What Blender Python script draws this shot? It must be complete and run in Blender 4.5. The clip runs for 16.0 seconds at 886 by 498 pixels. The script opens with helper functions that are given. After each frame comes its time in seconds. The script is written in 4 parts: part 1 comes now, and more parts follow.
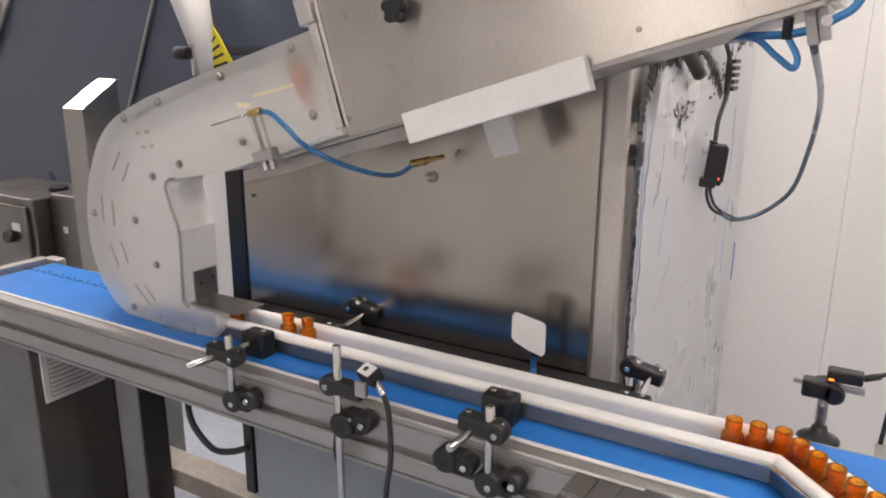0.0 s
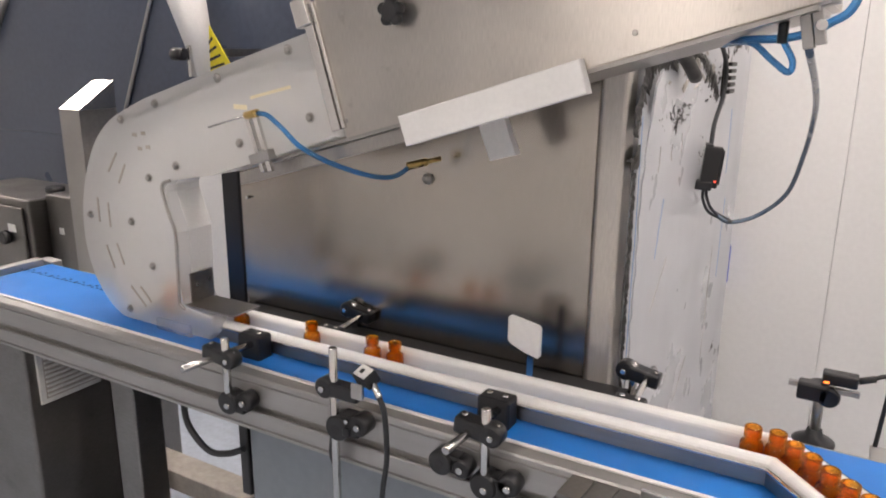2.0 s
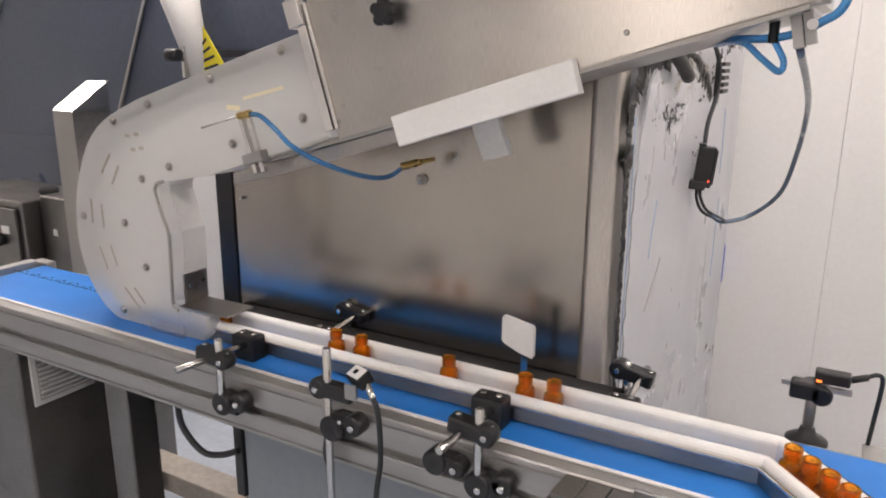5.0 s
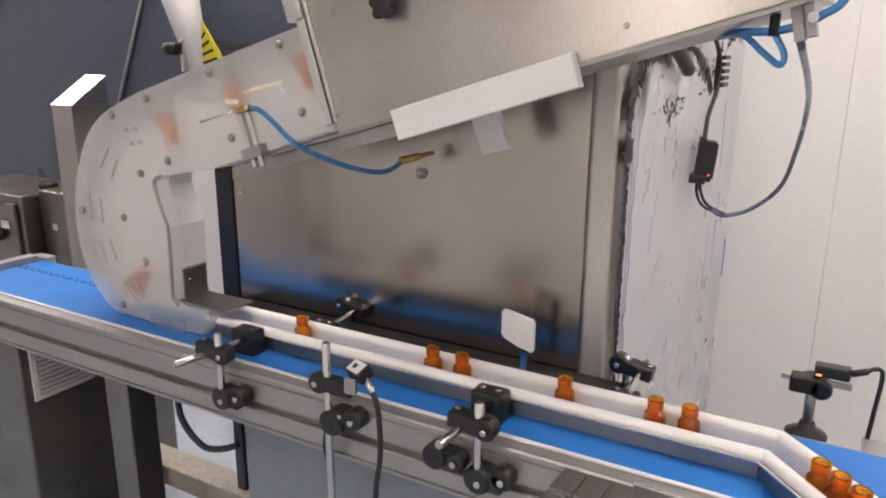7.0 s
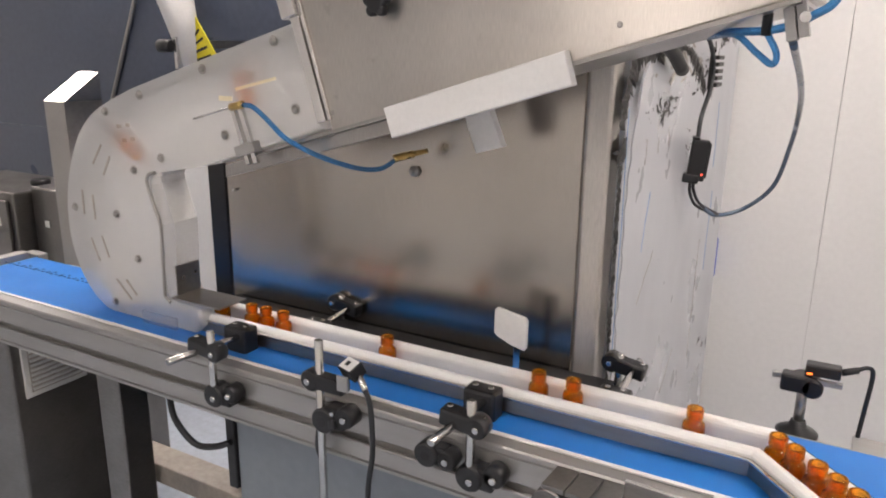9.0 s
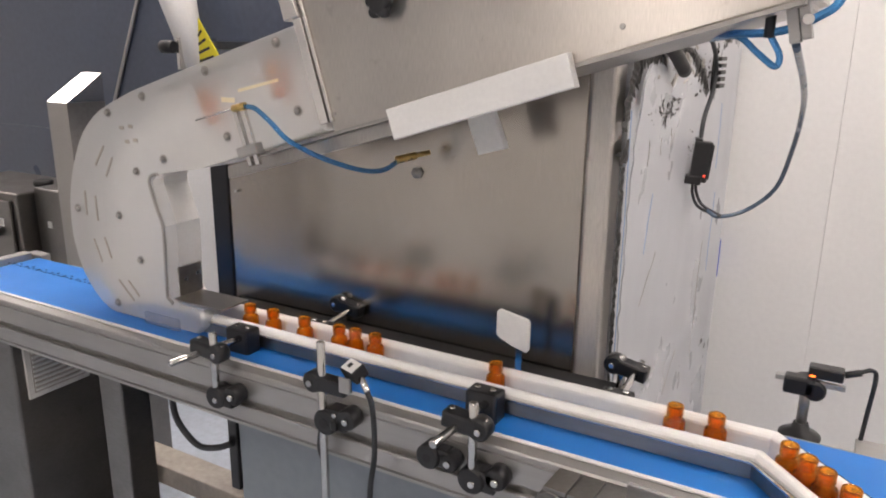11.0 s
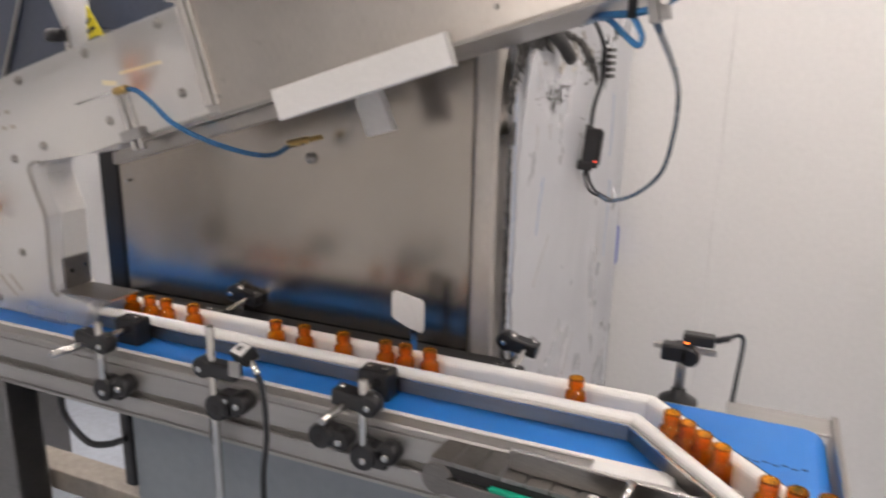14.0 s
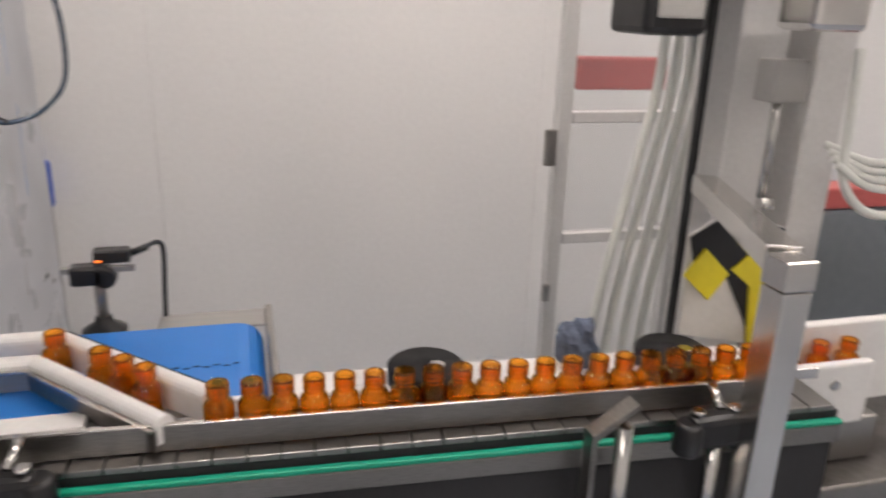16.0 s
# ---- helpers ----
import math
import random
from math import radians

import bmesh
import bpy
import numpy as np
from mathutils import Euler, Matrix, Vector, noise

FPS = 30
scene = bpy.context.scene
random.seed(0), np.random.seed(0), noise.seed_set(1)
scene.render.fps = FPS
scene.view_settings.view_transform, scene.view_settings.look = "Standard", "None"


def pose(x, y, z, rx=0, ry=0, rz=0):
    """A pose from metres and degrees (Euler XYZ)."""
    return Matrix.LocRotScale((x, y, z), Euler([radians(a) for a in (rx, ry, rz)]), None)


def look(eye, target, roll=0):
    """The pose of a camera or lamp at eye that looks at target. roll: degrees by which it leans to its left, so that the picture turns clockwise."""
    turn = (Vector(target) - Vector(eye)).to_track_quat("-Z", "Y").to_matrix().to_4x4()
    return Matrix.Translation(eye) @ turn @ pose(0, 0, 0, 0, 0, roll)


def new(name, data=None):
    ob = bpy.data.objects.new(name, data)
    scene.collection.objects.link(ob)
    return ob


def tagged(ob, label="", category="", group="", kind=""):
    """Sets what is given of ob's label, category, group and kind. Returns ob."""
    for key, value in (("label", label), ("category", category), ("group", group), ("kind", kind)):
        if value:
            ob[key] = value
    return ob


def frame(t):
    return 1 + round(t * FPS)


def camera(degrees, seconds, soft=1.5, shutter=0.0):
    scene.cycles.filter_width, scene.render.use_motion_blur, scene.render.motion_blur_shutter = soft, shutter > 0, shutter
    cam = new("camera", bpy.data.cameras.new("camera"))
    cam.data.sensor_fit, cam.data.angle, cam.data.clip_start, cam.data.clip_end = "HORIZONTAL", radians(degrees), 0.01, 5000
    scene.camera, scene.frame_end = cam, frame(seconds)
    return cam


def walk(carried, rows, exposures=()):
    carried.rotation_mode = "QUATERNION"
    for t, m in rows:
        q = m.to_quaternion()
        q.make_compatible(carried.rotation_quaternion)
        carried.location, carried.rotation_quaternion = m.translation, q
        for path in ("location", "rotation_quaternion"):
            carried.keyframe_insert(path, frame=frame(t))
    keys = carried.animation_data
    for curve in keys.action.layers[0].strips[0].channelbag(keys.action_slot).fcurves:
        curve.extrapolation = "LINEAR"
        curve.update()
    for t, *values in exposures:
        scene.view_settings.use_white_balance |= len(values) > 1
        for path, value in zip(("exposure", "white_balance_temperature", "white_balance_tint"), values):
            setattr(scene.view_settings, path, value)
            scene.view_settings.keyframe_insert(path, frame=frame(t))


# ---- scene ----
cam = camera(61.74, 16.0, soft=1.9, shutter=0.5)
PATH = [
    (0, (1.1600, -0.8730, 1.4370), (0.6730, -0.0391, 1.1773), 0.29),
    (0.5, (1.1580, -0.8740, 1.4380), (0.6708, -0.0398, 1.1798), 0.34),
    (1, (1.1590, -0.8750, 1.4390), (0.6735, -0.0388, 1.1839), 0.51),
    (1.5, (1.1600, -0.8740, 1.4410), (0.6746, -0.0384, 1.1838), 0.41),
    (2, (1.1610, -0.8730, 1.4390), (0.6773, -0.0367, 1.1808), 0.45),
    (2.5, (1.1610, -0.8710, 1.4430), (0.6772, -0.0360, 1.1810), 0.38),
    (3, (1.1610, -0.8720, 1.4400), (0.6784, -0.0349, 1.1823), 0.43),
    (3.5, (1.1620, -0.8710, 1.4400), (0.6807, -0.0331, 1.1825), 0.44),
    (4, (1.1630, -0.8710, 1.4400), (0.6816, -0.0331, 1.1828), 0.41),
    (6.5, (1.1670, -0.8700, 1.4350), (0.6908, -0.0301, 1.1746), 0.25),
    (7, (1.1650, -0.8690, 1.4380), (0.6864, -0.0319, 1.1731), 0.30),
    (7.5, (1.1670, -0.8680, 1.4410), (0.6934, -0.0271, 1.1790), 0.52),
    (8, (1.1660, -0.8680, 1.4390), (0.6928, -0.0285, 1.1720), 0.68),
    (8.5, (1.1640, -0.8700, 1.4350), (0.6876, -0.0312, 1.1713), 0.55),
    (9, (1.1670, -0.8690, 1.4360), (0.6952, -0.0283, 1.1703), 0.65),
    (11.5, (1.1660, -0.8680, 1.4390), (0.6900, -0.0294, 1.1741), 0.58),
    (12, (1.1650, -0.8700, 1.4400), (0.6877, -0.0317, 1.1766), 0.44),
    (12.5, (1.1660, -0.8710, 1.4390), (0.6896, -0.0316, 1.1773), 0.47),
    (13, (1.1680, -0.8700, 1.4390), (0.6953, -0.0295, 1.1743), 0.36),
    (13.5, (1.1680, -0.8697, 1.4377), (0.7181, -0.0178, 1.1696), 0.80),
    (14, (1.2210, -0.8650, 1.4110), (0.4580, 0.9080, 0.8870), 1.1),
    (14.5, (1.2510, -0.8210, 1.3930), (0.7830, 1.0310, 0.8010), 1.5),
    (15, (1.2900, -0.8110, 1.3840), (1.1960, 1.0950, 0.7840), 2.1),
    (15.5, (1.3050, -0.7700, 1.3410), (1.5380, 1.1210, 0.7330), 2.0),
    (16, (1.3350, -0.7500, 1.3210), (1.8500, 1.0770, 0.6900), 1.9),
]
walk(cam, [(t, look(e, g, r)) for t, e, g, r in PATH], [(0, 0.08), (13.5, 0.06), (14.6, -0.30), (15.2, -0.42), (16, -0.32)])

# ---------- light ----------
world = bpy.data.worlds.new("room_air")
scene.world = world
world.use_nodes = True
world.node_tree.nodes["Background"].inputs[0].default_value = (0.75, 0.85, 1.0, 1)
world.node_tree.nodes["Background"].inputs[1].default_value = 0.05
scene.view_settings.exposure = 0.0


# ---------- mesh helpers ----------
def part(name, bm, material, parent=None, label="", smooth=False):
    me = bpy.data.meshes.new(name)
    bmesh.ops.recalc_face_normals(bm, faces=bm.faces)
    if smooth:
        for fc in bm.faces:
            fc.smooth = True
    bm.to_mesh(me)
    bm.free()
    me.materials.append(material)
    ob = new(name, me)
    if parent is not None:
        ob.parent = parent
    if label:
        ob["label"] = label
    return ob


def thing(name, label, category, at=(0, 0, 0), group="", kind=""):
    ob = new(name)
    ob.empty_display_size = 0.02
    ob.location = at
    return tagged(ob, label, category, group, kind)


def bx(bm, x0, x1, y0, y1, z0, z1, bev=0.0, m=None, seg=2):
    r = bmesh.ops.create_cube(bm, size=1)
    vs = r["verts"]
    bmesh.ops.transform(bm, verts=vs, matrix=Matrix.Translation(((x0 + x1) / 2, (y0 + y1) / 2, (z0 + z1) / 2)) @ Matrix.Diagonal((abs(x1 - x0), abs(y1 - y0), abs(z1 - z0), 1)))
    if bev:
        es = list({e for v in vs for e in v.link_edges})
        g = bmesh.ops.bevel(bm, geom=es, offset=bev, segments=seg, affect="EDGES", profile=0.5)
        vs = list({v for v in vs if v.is_valid} | set(g["verts"]))
    if m is not None:
        bmesh.ops.transform(bm, verts=vs, matrix=m)
    return bm


def cyl(bm, p0, p1, r, seg=18, r2=None, bev=0.0):
    a, b = Vector(p0), Vector(p1)
    q = (b - a).to_track_quat("Z", "Y").to_matrix().to_4x4()
    L = (b - a).length
    r2 = r if r2 is None else r2
    bev = min(bev, L * 0.4, r * 0.6)
    prof = [(r - bev, 0), (r, bev), (r2, L - bev), (r2 - bev, L)] if bev else [(r, 0), (r2, L)]
    rings = []
    for rr, z in prof:
        rings.append([bm.verts.new(Matrix.Translation(a) @ q @ Vector((rr * math.cos(2 * math.pi * i / seg), rr * math.sin(2 * math.pi * i / seg), z))) for i in range(seg)])
    for k in range(len(rings) - 1):
        for i in range(seg):
            fc = bm.faces.new((rings[k][i], rings[k][(i + 1) % seg], rings[k + 1][(i + 1) % seg], rings[k + 1][i]))
            fc.smooth = True
    bm.faces.new(rings[0][::-1])
    bm.faces.new(rings[-1])
    return bm


def lathe(bm, prof, seg=24, m=None, close=False):
    rings = []
    for r, z in prof:
        vs = [bm.verts.new((max(r, 1e-5) * math.cos(2 * math.pi * i / seg), max(r, 1e-5) * math.sin(2 * math.pi * i / seg), z)) for i in range(seg)]
        rings.append(vs)
    n = len(rings)
    for k in range(n if close else n - 1):
        for i in range(seg):
            fc = bm.faces.new((rings[k][i], rings[k][(i + 1) % seg], rings[(k + 1) % n][(i + 1) % seg], rings[(k + 1) % n][i]))
            fc.smooth = True
    if not close:
        bm.faces.new(rings[0][::-1])
        bm.faces.new(rings[-1])
    if m is not None:
        bmesh.ops.transform(bm, verts=[v for rg in rings for v in rg], matrix=m)
    return bm


def spline(pts, n=8):
    """Catmull-Rom through the points."""
    P = [Vector(p) for p in pts]
    P = [2 * P[0] - P[1]] + P + [2 * P[-1] - P[-2]]
    out = []
    for i in range(1, len(P) - 2):
        a, b, c, d = P[i - 1:i + 3]
        for k in range(n):
            t = k / n
            out.append(0.5 * (2 * b + (c - a) * t + (2 * a - 5 * b + 4 * c - d) * t * t + (3 * b - a - 3 * c + d) * t ** 3))
    out.append(P[-2])
    return out


def tube(bm, pts, r, seg=10, n=8):
    S = spline(pts, n)
    up = Vector((0.13, 0.27, 0.95)).normalized()
    rings = []
    for i, p in enumerate(S):
        tg = (S[min(i + 1, len(S) - 1)] - S[max(i - 1, 0)]).normalized()
        u = (up - tg * up.dot(tg)).normalized()
        up = u
        w = tg.cross(u)
        rings.append([bm.verts.new(p + r * (math.cos(2 * math.pi * k / seg) * u + math.sin(2 * math.pi * k / seg) * w)) for k in range(seg)])
    for a, b in zip(rings, rings[1:]):
        for k in range(seg):
            fc = bm.faces.new((a[k], a[(k + 1) % seg], b[(k + 1) % seg], b[k]))
            fc.smooth = True
    bm.faces.new(rings[0][::-1])
    bm.faces.new(rings[-1])
    return bm


def prism(bm, outline, y0, y1, bev=0.0, seg=3):
    """An outline in x, z swept from y0 to y1."""
    f0 = [bm.verts.new((x, y0, z)) for x, z in outline]
    f1 = [bm.verts.new((x, y1, z)) for x, z in outline]
    n = len(outline)
    front = bm.faces.new(f0)
    back = bm.faces.new(f1[::-1])
    for i in range(n):
        bm.faces.new((f0[i], f1[i], f1[(i + 1) % n], f0[(i + 1) % n]))
    if bev:
        bmesh.ops.bevel(bm, geom=list(front.edges), offset=bev, segments=seg, affect="EDGES", profile=0.5)
    return bm


def sweep(bm, section, path):
    """A section in (side, up) carried along a path of (x, y, z), mitred; side points to the left of the way."""
    rings = []
    n = len(path)
    for i in range(n):
        p = Vector(path[i])
        d0 = (Vector(path[i]) - Vector(path[i - 1])).normalized() if i else None
        d1 = (Vector(path[i + 1]) - Vector(path[i])).normalized() if i < n - 1 else None
        d0, d1 = d0 or d1, d1 or d0
        t = (d0 + d1).normalized()
        side = Vector((-t.y, t.x, 0)) / max(0.3, t.dot(d0))
        rings.append([bm.verts.new(p + side * a + Vector((0, 0, b))) for a, b in section])
    k = len(section)
    for a, b in zip(rings, rings[1:]):
        for i in range(k):
            bm.faces.new((a[i], a[(i + 1) % k], b[(i + 1) % k], b[i]))
    bm.faces.new(rings[0][::-1])
    bm.faces.new(rings[-1])
    return bm


def B():
    return bmesh.new()


# ---------- materials ----------
def mat(name, col, rough=0.5, metal=0.0, var=0.12, scale=6.0, grain=120.0, bump=0.08, stretch=(1, 1, 1), col2=None, rvar=0.12, spec=0.5, stain=0.0, stain_col=(0.1, 0.09, 0.08), trans=0.0, coat=0.0, emit=0.0, brushed=0.0):
    m = bpy.data.materials.new(name)
    m.use_nodes = True
    nt = m.node_tree
    N, L = nt.nodes, nt.links
    b = N["Principled BSDF"]
    b.inputs["Metallic"].default_value = metal
    b.inputs["Specular IOR Level"].default_value = spec
    b.inputs["Transmission Weight"].default_value = trans
    b.inputs["Coat Weight"].default_value = coat
    if brushed:
        tg = N.new("ShaderNodeTangent")
        tg.direction_type, tg.axis = "RADIAL", "Z"
        L.new(tg.outputs[0], b.inputs["Tangent"])
        b.inputs["Anisotropic"].default_value = brushed
        b.inputs["Anisotropic Rotation"].default_value = 0.25
    tc = N.new("ShaderNodeTexCoord")
    mp = N.new("ShaderNodeMapping")
    mp.inputs["Scale"].default_value = stretch
    L.new(tc.outputs["Object"], mp.inputs[0])
    big = N.new("ShaderNodeTexNoise")
    big.inputs["Scale"].default_value = scale
    big.inputs["Detail"].default_value = 4
    L.new(tc.outputs["Object"], big.inputs["Vector"])
    fine = N.new("ShaderNodeTexNoise")
    fine.inputs["Scale"].default_value = grain
    fine.inputs["Detail"].default_value = 3
    L.new(mp.outputs[0], fine.inputs["Vector"])
    mix = N.new("ShaderNodeMix")
    mix.data_type = "RGBA"
    c2 = col2 or tuple(c * (1 - var) for c in col)
    mix.inputs[6].default_value = (*col, 1)
    mix.inputs[7].default_value = (*c2, 1)
    rmp = N.new("ShaderNodeMapRange")
    rmp.inputs[1].default_value, rmp.inputs[2].default_value = 0.3, 0.7
    L.new(big.outputs["Fac"], rmp.inputs[0])
    L.new(rmp.outputs[0], mix.inputs[0])
    mul = N.new("ShaderNodeMix")
    mul.data_type = "RGBA"
    mul.blend_type = "MULTIPLY"
    mul.inputs[0].default_value = 0.6
    g = N.new("ShaderNodeMapRange")
    g.inputs[1].default_value, g.inputs[2].default_value = 0.25, 0.75
    g.inputs[3].default_value, g.inputs[4].default_value = 1 - var * 1.6, 1 + var * 0.6
    L.new(fine.outputs["Fac"], g.inputs[0])
    L.new(mix.outputs[2], mul.inputs[6])
    L.new(g.outputs[0], mul.inputs[7])
    out = mul.outputs[2]
    if stain:
        st = N.new("ShaderNodeTexNoise")
        st.inputs["Scale"].default_value = scale * 3.1
        st.inputs["Detail"].default_value = 7
        st.inputs["Roughness"].default_value = 0.7
        L.new(tc.outputs["Object"], st.inputs["Vector"])
        sr = N.new("ShaderNodeMapRange")
        sr.inputs[1].default_value, sr.inputs[2].default_value = 0.6, 0.75
        sr.inputs[4].default_value = stain
        L.new(st.outputs["Fac"], sr.inputs[0])
        sm = N.new("ShaderNodeMix")
        sm.data_type = "RGBA"
        sm.inputs[7].default_value = (*stain_col, 1)
        L.new(sr.outputs[0], sm.inputs[0])
        L.new(out, sm.inputs[6])
        out = sm.outputs[2]
    L.new(out, b.inputs["Base Color"])
    rr = N.new("ShaderNodeMapRange")
    rr.inputs[3].default_value, rr.inputs[4].default_value = max(0.02, rough - rvar), min(1, rough + rvar)
    L.new(big.outputs["Fac"], rr.inputs[0])
    L.new(rr.outputs[0], b.inputs["Roughness"])
    if bump:
        bp = N.new("ShaderNodeBump")
        bp.inputs["Strength"].default_value = bump
        bp.inputs["Distance"].default_value = 0.002
        L.new(fine.outputs["Fac"], bp.inputs["Height"])
        L.new(bp.outputs[0], b.inputs["Normal"])
    if emit:
        b.inputs["Emission Color"].default_value = (*col, 1)
        b.inputs["Emission Strength"].default_value = emit
    return m


M_WALL = mat("white_wall_panel", (0.8, 0.79, 0.78), 0.45, var=0.04, scale=1.5, grain=60, bump=0.02)
M_FLOOR = mat("blue_grey_floor_paint", (0.42, 0.47, 0.55), 0.4, var=0.15, scale=2, grain=40, bump=0.05)
M_CEIL = mat("ceiling_white", (0.75, 0.75, 0.74), 0.8, var=0.05, scale=2, grain=30, bump=0.02)
M_STEEL = mat("brushed_stainless_steel", (0.64, 0.6, 0.55), 0.38, 1.0, var=0.14, scale=7, grain=60, bump=0.03, stretch=(14, 14, 1), rvar=0.1, brushed=0.85, stain=0.6, stain_col=(0.34, 0.31, 0.27))
M_PANEL = mat("mirror_brushed_panel", (0.5, 0.46, 0.415), 0.23, 1.0, var=0.12, scale=3, grain=60, bump=0.02, stretch=(14, 14, 1), rvar=0.05, brushed=0.4, stain=0.3, stain_col=(0.4, 0.36, 0.31))
M_STEEL_D = mat("dark_stainless_steel", (0.44, 0.42, 0.395), 0.32, 1.0, var=0.15, scale=5, grain=80, bump=0.03, stretch=(14, 1, 1))
# Darker steel copy; shade under and behind the conveyor is in its colour.
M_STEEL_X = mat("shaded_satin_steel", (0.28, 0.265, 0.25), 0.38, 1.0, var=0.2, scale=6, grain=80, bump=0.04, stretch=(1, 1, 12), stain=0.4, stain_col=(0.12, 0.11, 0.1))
M_STEEL_B = mat("bright_stainless_steel", (0.75, 0.73, 0.7), 0.22, 1.0, var=0.08, scale=8, grain=150, bump=0.02, stretch=(1, 1, 10))
M_STEEL_R = mat("rail_backing_steel", (0.32, 0.3, 0.28), 0.38, 1.0, var=0.1, scale=8, grain=120, bump=0.03, stretch=(0.1, 1, 1), brushed=0.7)
M_CHROME = mat("polished_steel_rod", (0.6, 0.59, 0.57), 0.16, 1.0, var=0.05, scale=20, grain=200, bump=0.01, rvar=0.05)
M_ALU = mat("anodised_aluminium", (0.42, 0.41, 0.395), 0.46, 0.8, var=0.06, scale=5, grain=90, bump=0.03, stretch=(0.05, 1, 1))
M_BELT = mat("blue_belt", (0.016, 0.19, 0.62), 0.42, var=0.1, scale=9, grain=900, bump=0.12, rvar=0.06)
M_BELT_MARK = mat("belt_seam_mark", (0.01, 0.03, 0.1), 0.6)
M_BLACK = mat("black_plastic", (0.014, 0.014, 0.016), 0.36, var=0.2, scale=20, grain=300, bump=0.04)
M_MATT = mat("matt_black_rubber", (0.01, 0.01, 0.011), 0.6, var=0.2, scale=20, grain=200, bump=0.03, spec=0.2)
M_RUBBER = mat("black_cable", (0.02, 0.022, 0.026), 0.5, var=0.2, scale=20, grain=200, bump=0.03)
M_WHITE = mat("white_plastic", (0.78, 0.77, 0.75), 0.42, var=0.05, scale=8, grain=140, bump=0.02)
M_RAIL = mat("worn_white_polymer_rail", (0.8, 0.79, 0.77), 0.38, var=0.06, scale=7, grain=120, bump=0.03, stretch=(0.2, 1, 1))
M_FROST = mat("frosted_pale_frame", (0.66, 0.65, 0.64), 0.4, var=0.08)
M_LGREY = mat("light_grey_plastic", (0.62, 0.61, 0.58), 0.5, var=0.06, scale=8, grain=120)
M_SLOT = mat("grey_milled_slot", (0.4, 0.37, 0.33), 0.5, var=0.15)
M_GROOVE = mat("pale_worn_groove", (0.44, 0.40, 0.35), 0.5, var=0.15)
M_HOSE2 = mat("dark_blue_grey_hose", (0.09, 0.13, 0.19), 0.25, var=0.15, scale=30, coat=0.3)
M_TAPE = mat("cream_tape", (0.8, 0.72, 0.5), 0.3, var=0.1)
# Near-black for gaps and bores; on rail backs and undersides it paints shade.
M_DARK = mat("gap_and_shade_black", (0.02, 0.02, 0.022), 0.7)
M_BLUEPANEL = mat("blue_grey_coated_panel", (0.07, 0.085, 0.125), 0.3, 0.0, var=0.15, scale=2, grain=50, bump=0.03)
M_BRASS = mat("brass_fitting", (0.6, 0.42, 0.16), 0.3, 1.0, var=0.15, scale=20)
M_YELLOW = mat("yellow_sign", (0.8, 0.68, 0.03), 0.45, var=0.06)
M_GREEN = mat("green_wear_strip", (0.0, 0.33, 0.2), 0.45, var=0.08)
M_RED = mat("red_plastic", (0.6, 0.13, 0.12), 0.45, var=0.12)
M_BLUEP = mat("blue_plastic_handle", (0.01, 0.07, 0.5), 0.4, var=0.1)
M_FILM = mat("white_protective_film", (0.52, 0.53, 0.56), 0.3, var=0.05, scale=5, grain=14, bump=0.1, stretch=(1, 1, 0.3), stain=0.12, stain_col=(0.55, 0.55, 0.57))
M_GUNK = mat("black_glue_residue", (0.02, 0.018, 0.016), 0.5, var=0.3, scale=30, grain=200, bump=0.3)
M_INK = mat("blue_ink_mark", (0.25, 0.42, 0.7), 0.5)
M_LINKS = mat("steel_chain_plate", (0.3, 0.29, 0.28), 0.32, 1.0, var=0.12, scale=12, grain=150, bump=0.03)
M_BEIGE = mat("worn_beige_beam", (0.42, 0.38, 0.33), 0.5, var=0.2, scale=9, grain=60, bump=0.1, stain=0.4)
M_HOSEW = mat("white_hose", (0.75, 0.76, 0.72), 0.35, var=0.06)
M_PAD = mat("grey_cabinet_paint", (0.24, 0.265, 0.29), 0.3, 0.3, var=0.08, scale=3, grain=50, bump=0.03)


def glassy(name, col, rough, ior, clear, wave=0.1, trans=0.75):
    """Coloured see-through plastic or glass: glass mixed with plain passage of light."""
    m = bpy.data.materials.new(name)
    m.use_nodes = True
    nt = m.node_tree
    N, L = nt.nodes, nt.links
    b = N["Principled BSDF"]
    b.inputs["Base Color"].default_value = (*col, 1)
    b.inputs["Roughness"].default_value = rough
    b.inputs["IOR"].default_value = ior
    b.inputs["Transmission Weight"].default_value = trans
    tr = N.new("ShaderNodeBsdfTransparent")
    tr.inputs[0].default_value = (*(c ** 0.45 for c in col), 1)
    mx = N.new("ShaderNodeMixShader")
    mx.inputs[0].default_value = clear
    nz = N.new("ShaderNodeTexNoise")
    nz.inputs["Scale"].default_value = 90
    bp = N.new("ShaderNodeBump")
    bp.inputs["Strength"].default_value = wave
    bp.inputs["Distance"].default_value = 0.001
    L.new(nz.outputs["Fac"], bp.inputs["Height"])
    L.new(bp.outputs[0], b.inputs["Normal"])
    L.new(b.outputs[0], mx.inputs[1])
    L.new(tr.outputs[0], mx.inputs[2])
    L.new(mx.outputs[0], N["Material Output"].inputs[0])
    return m


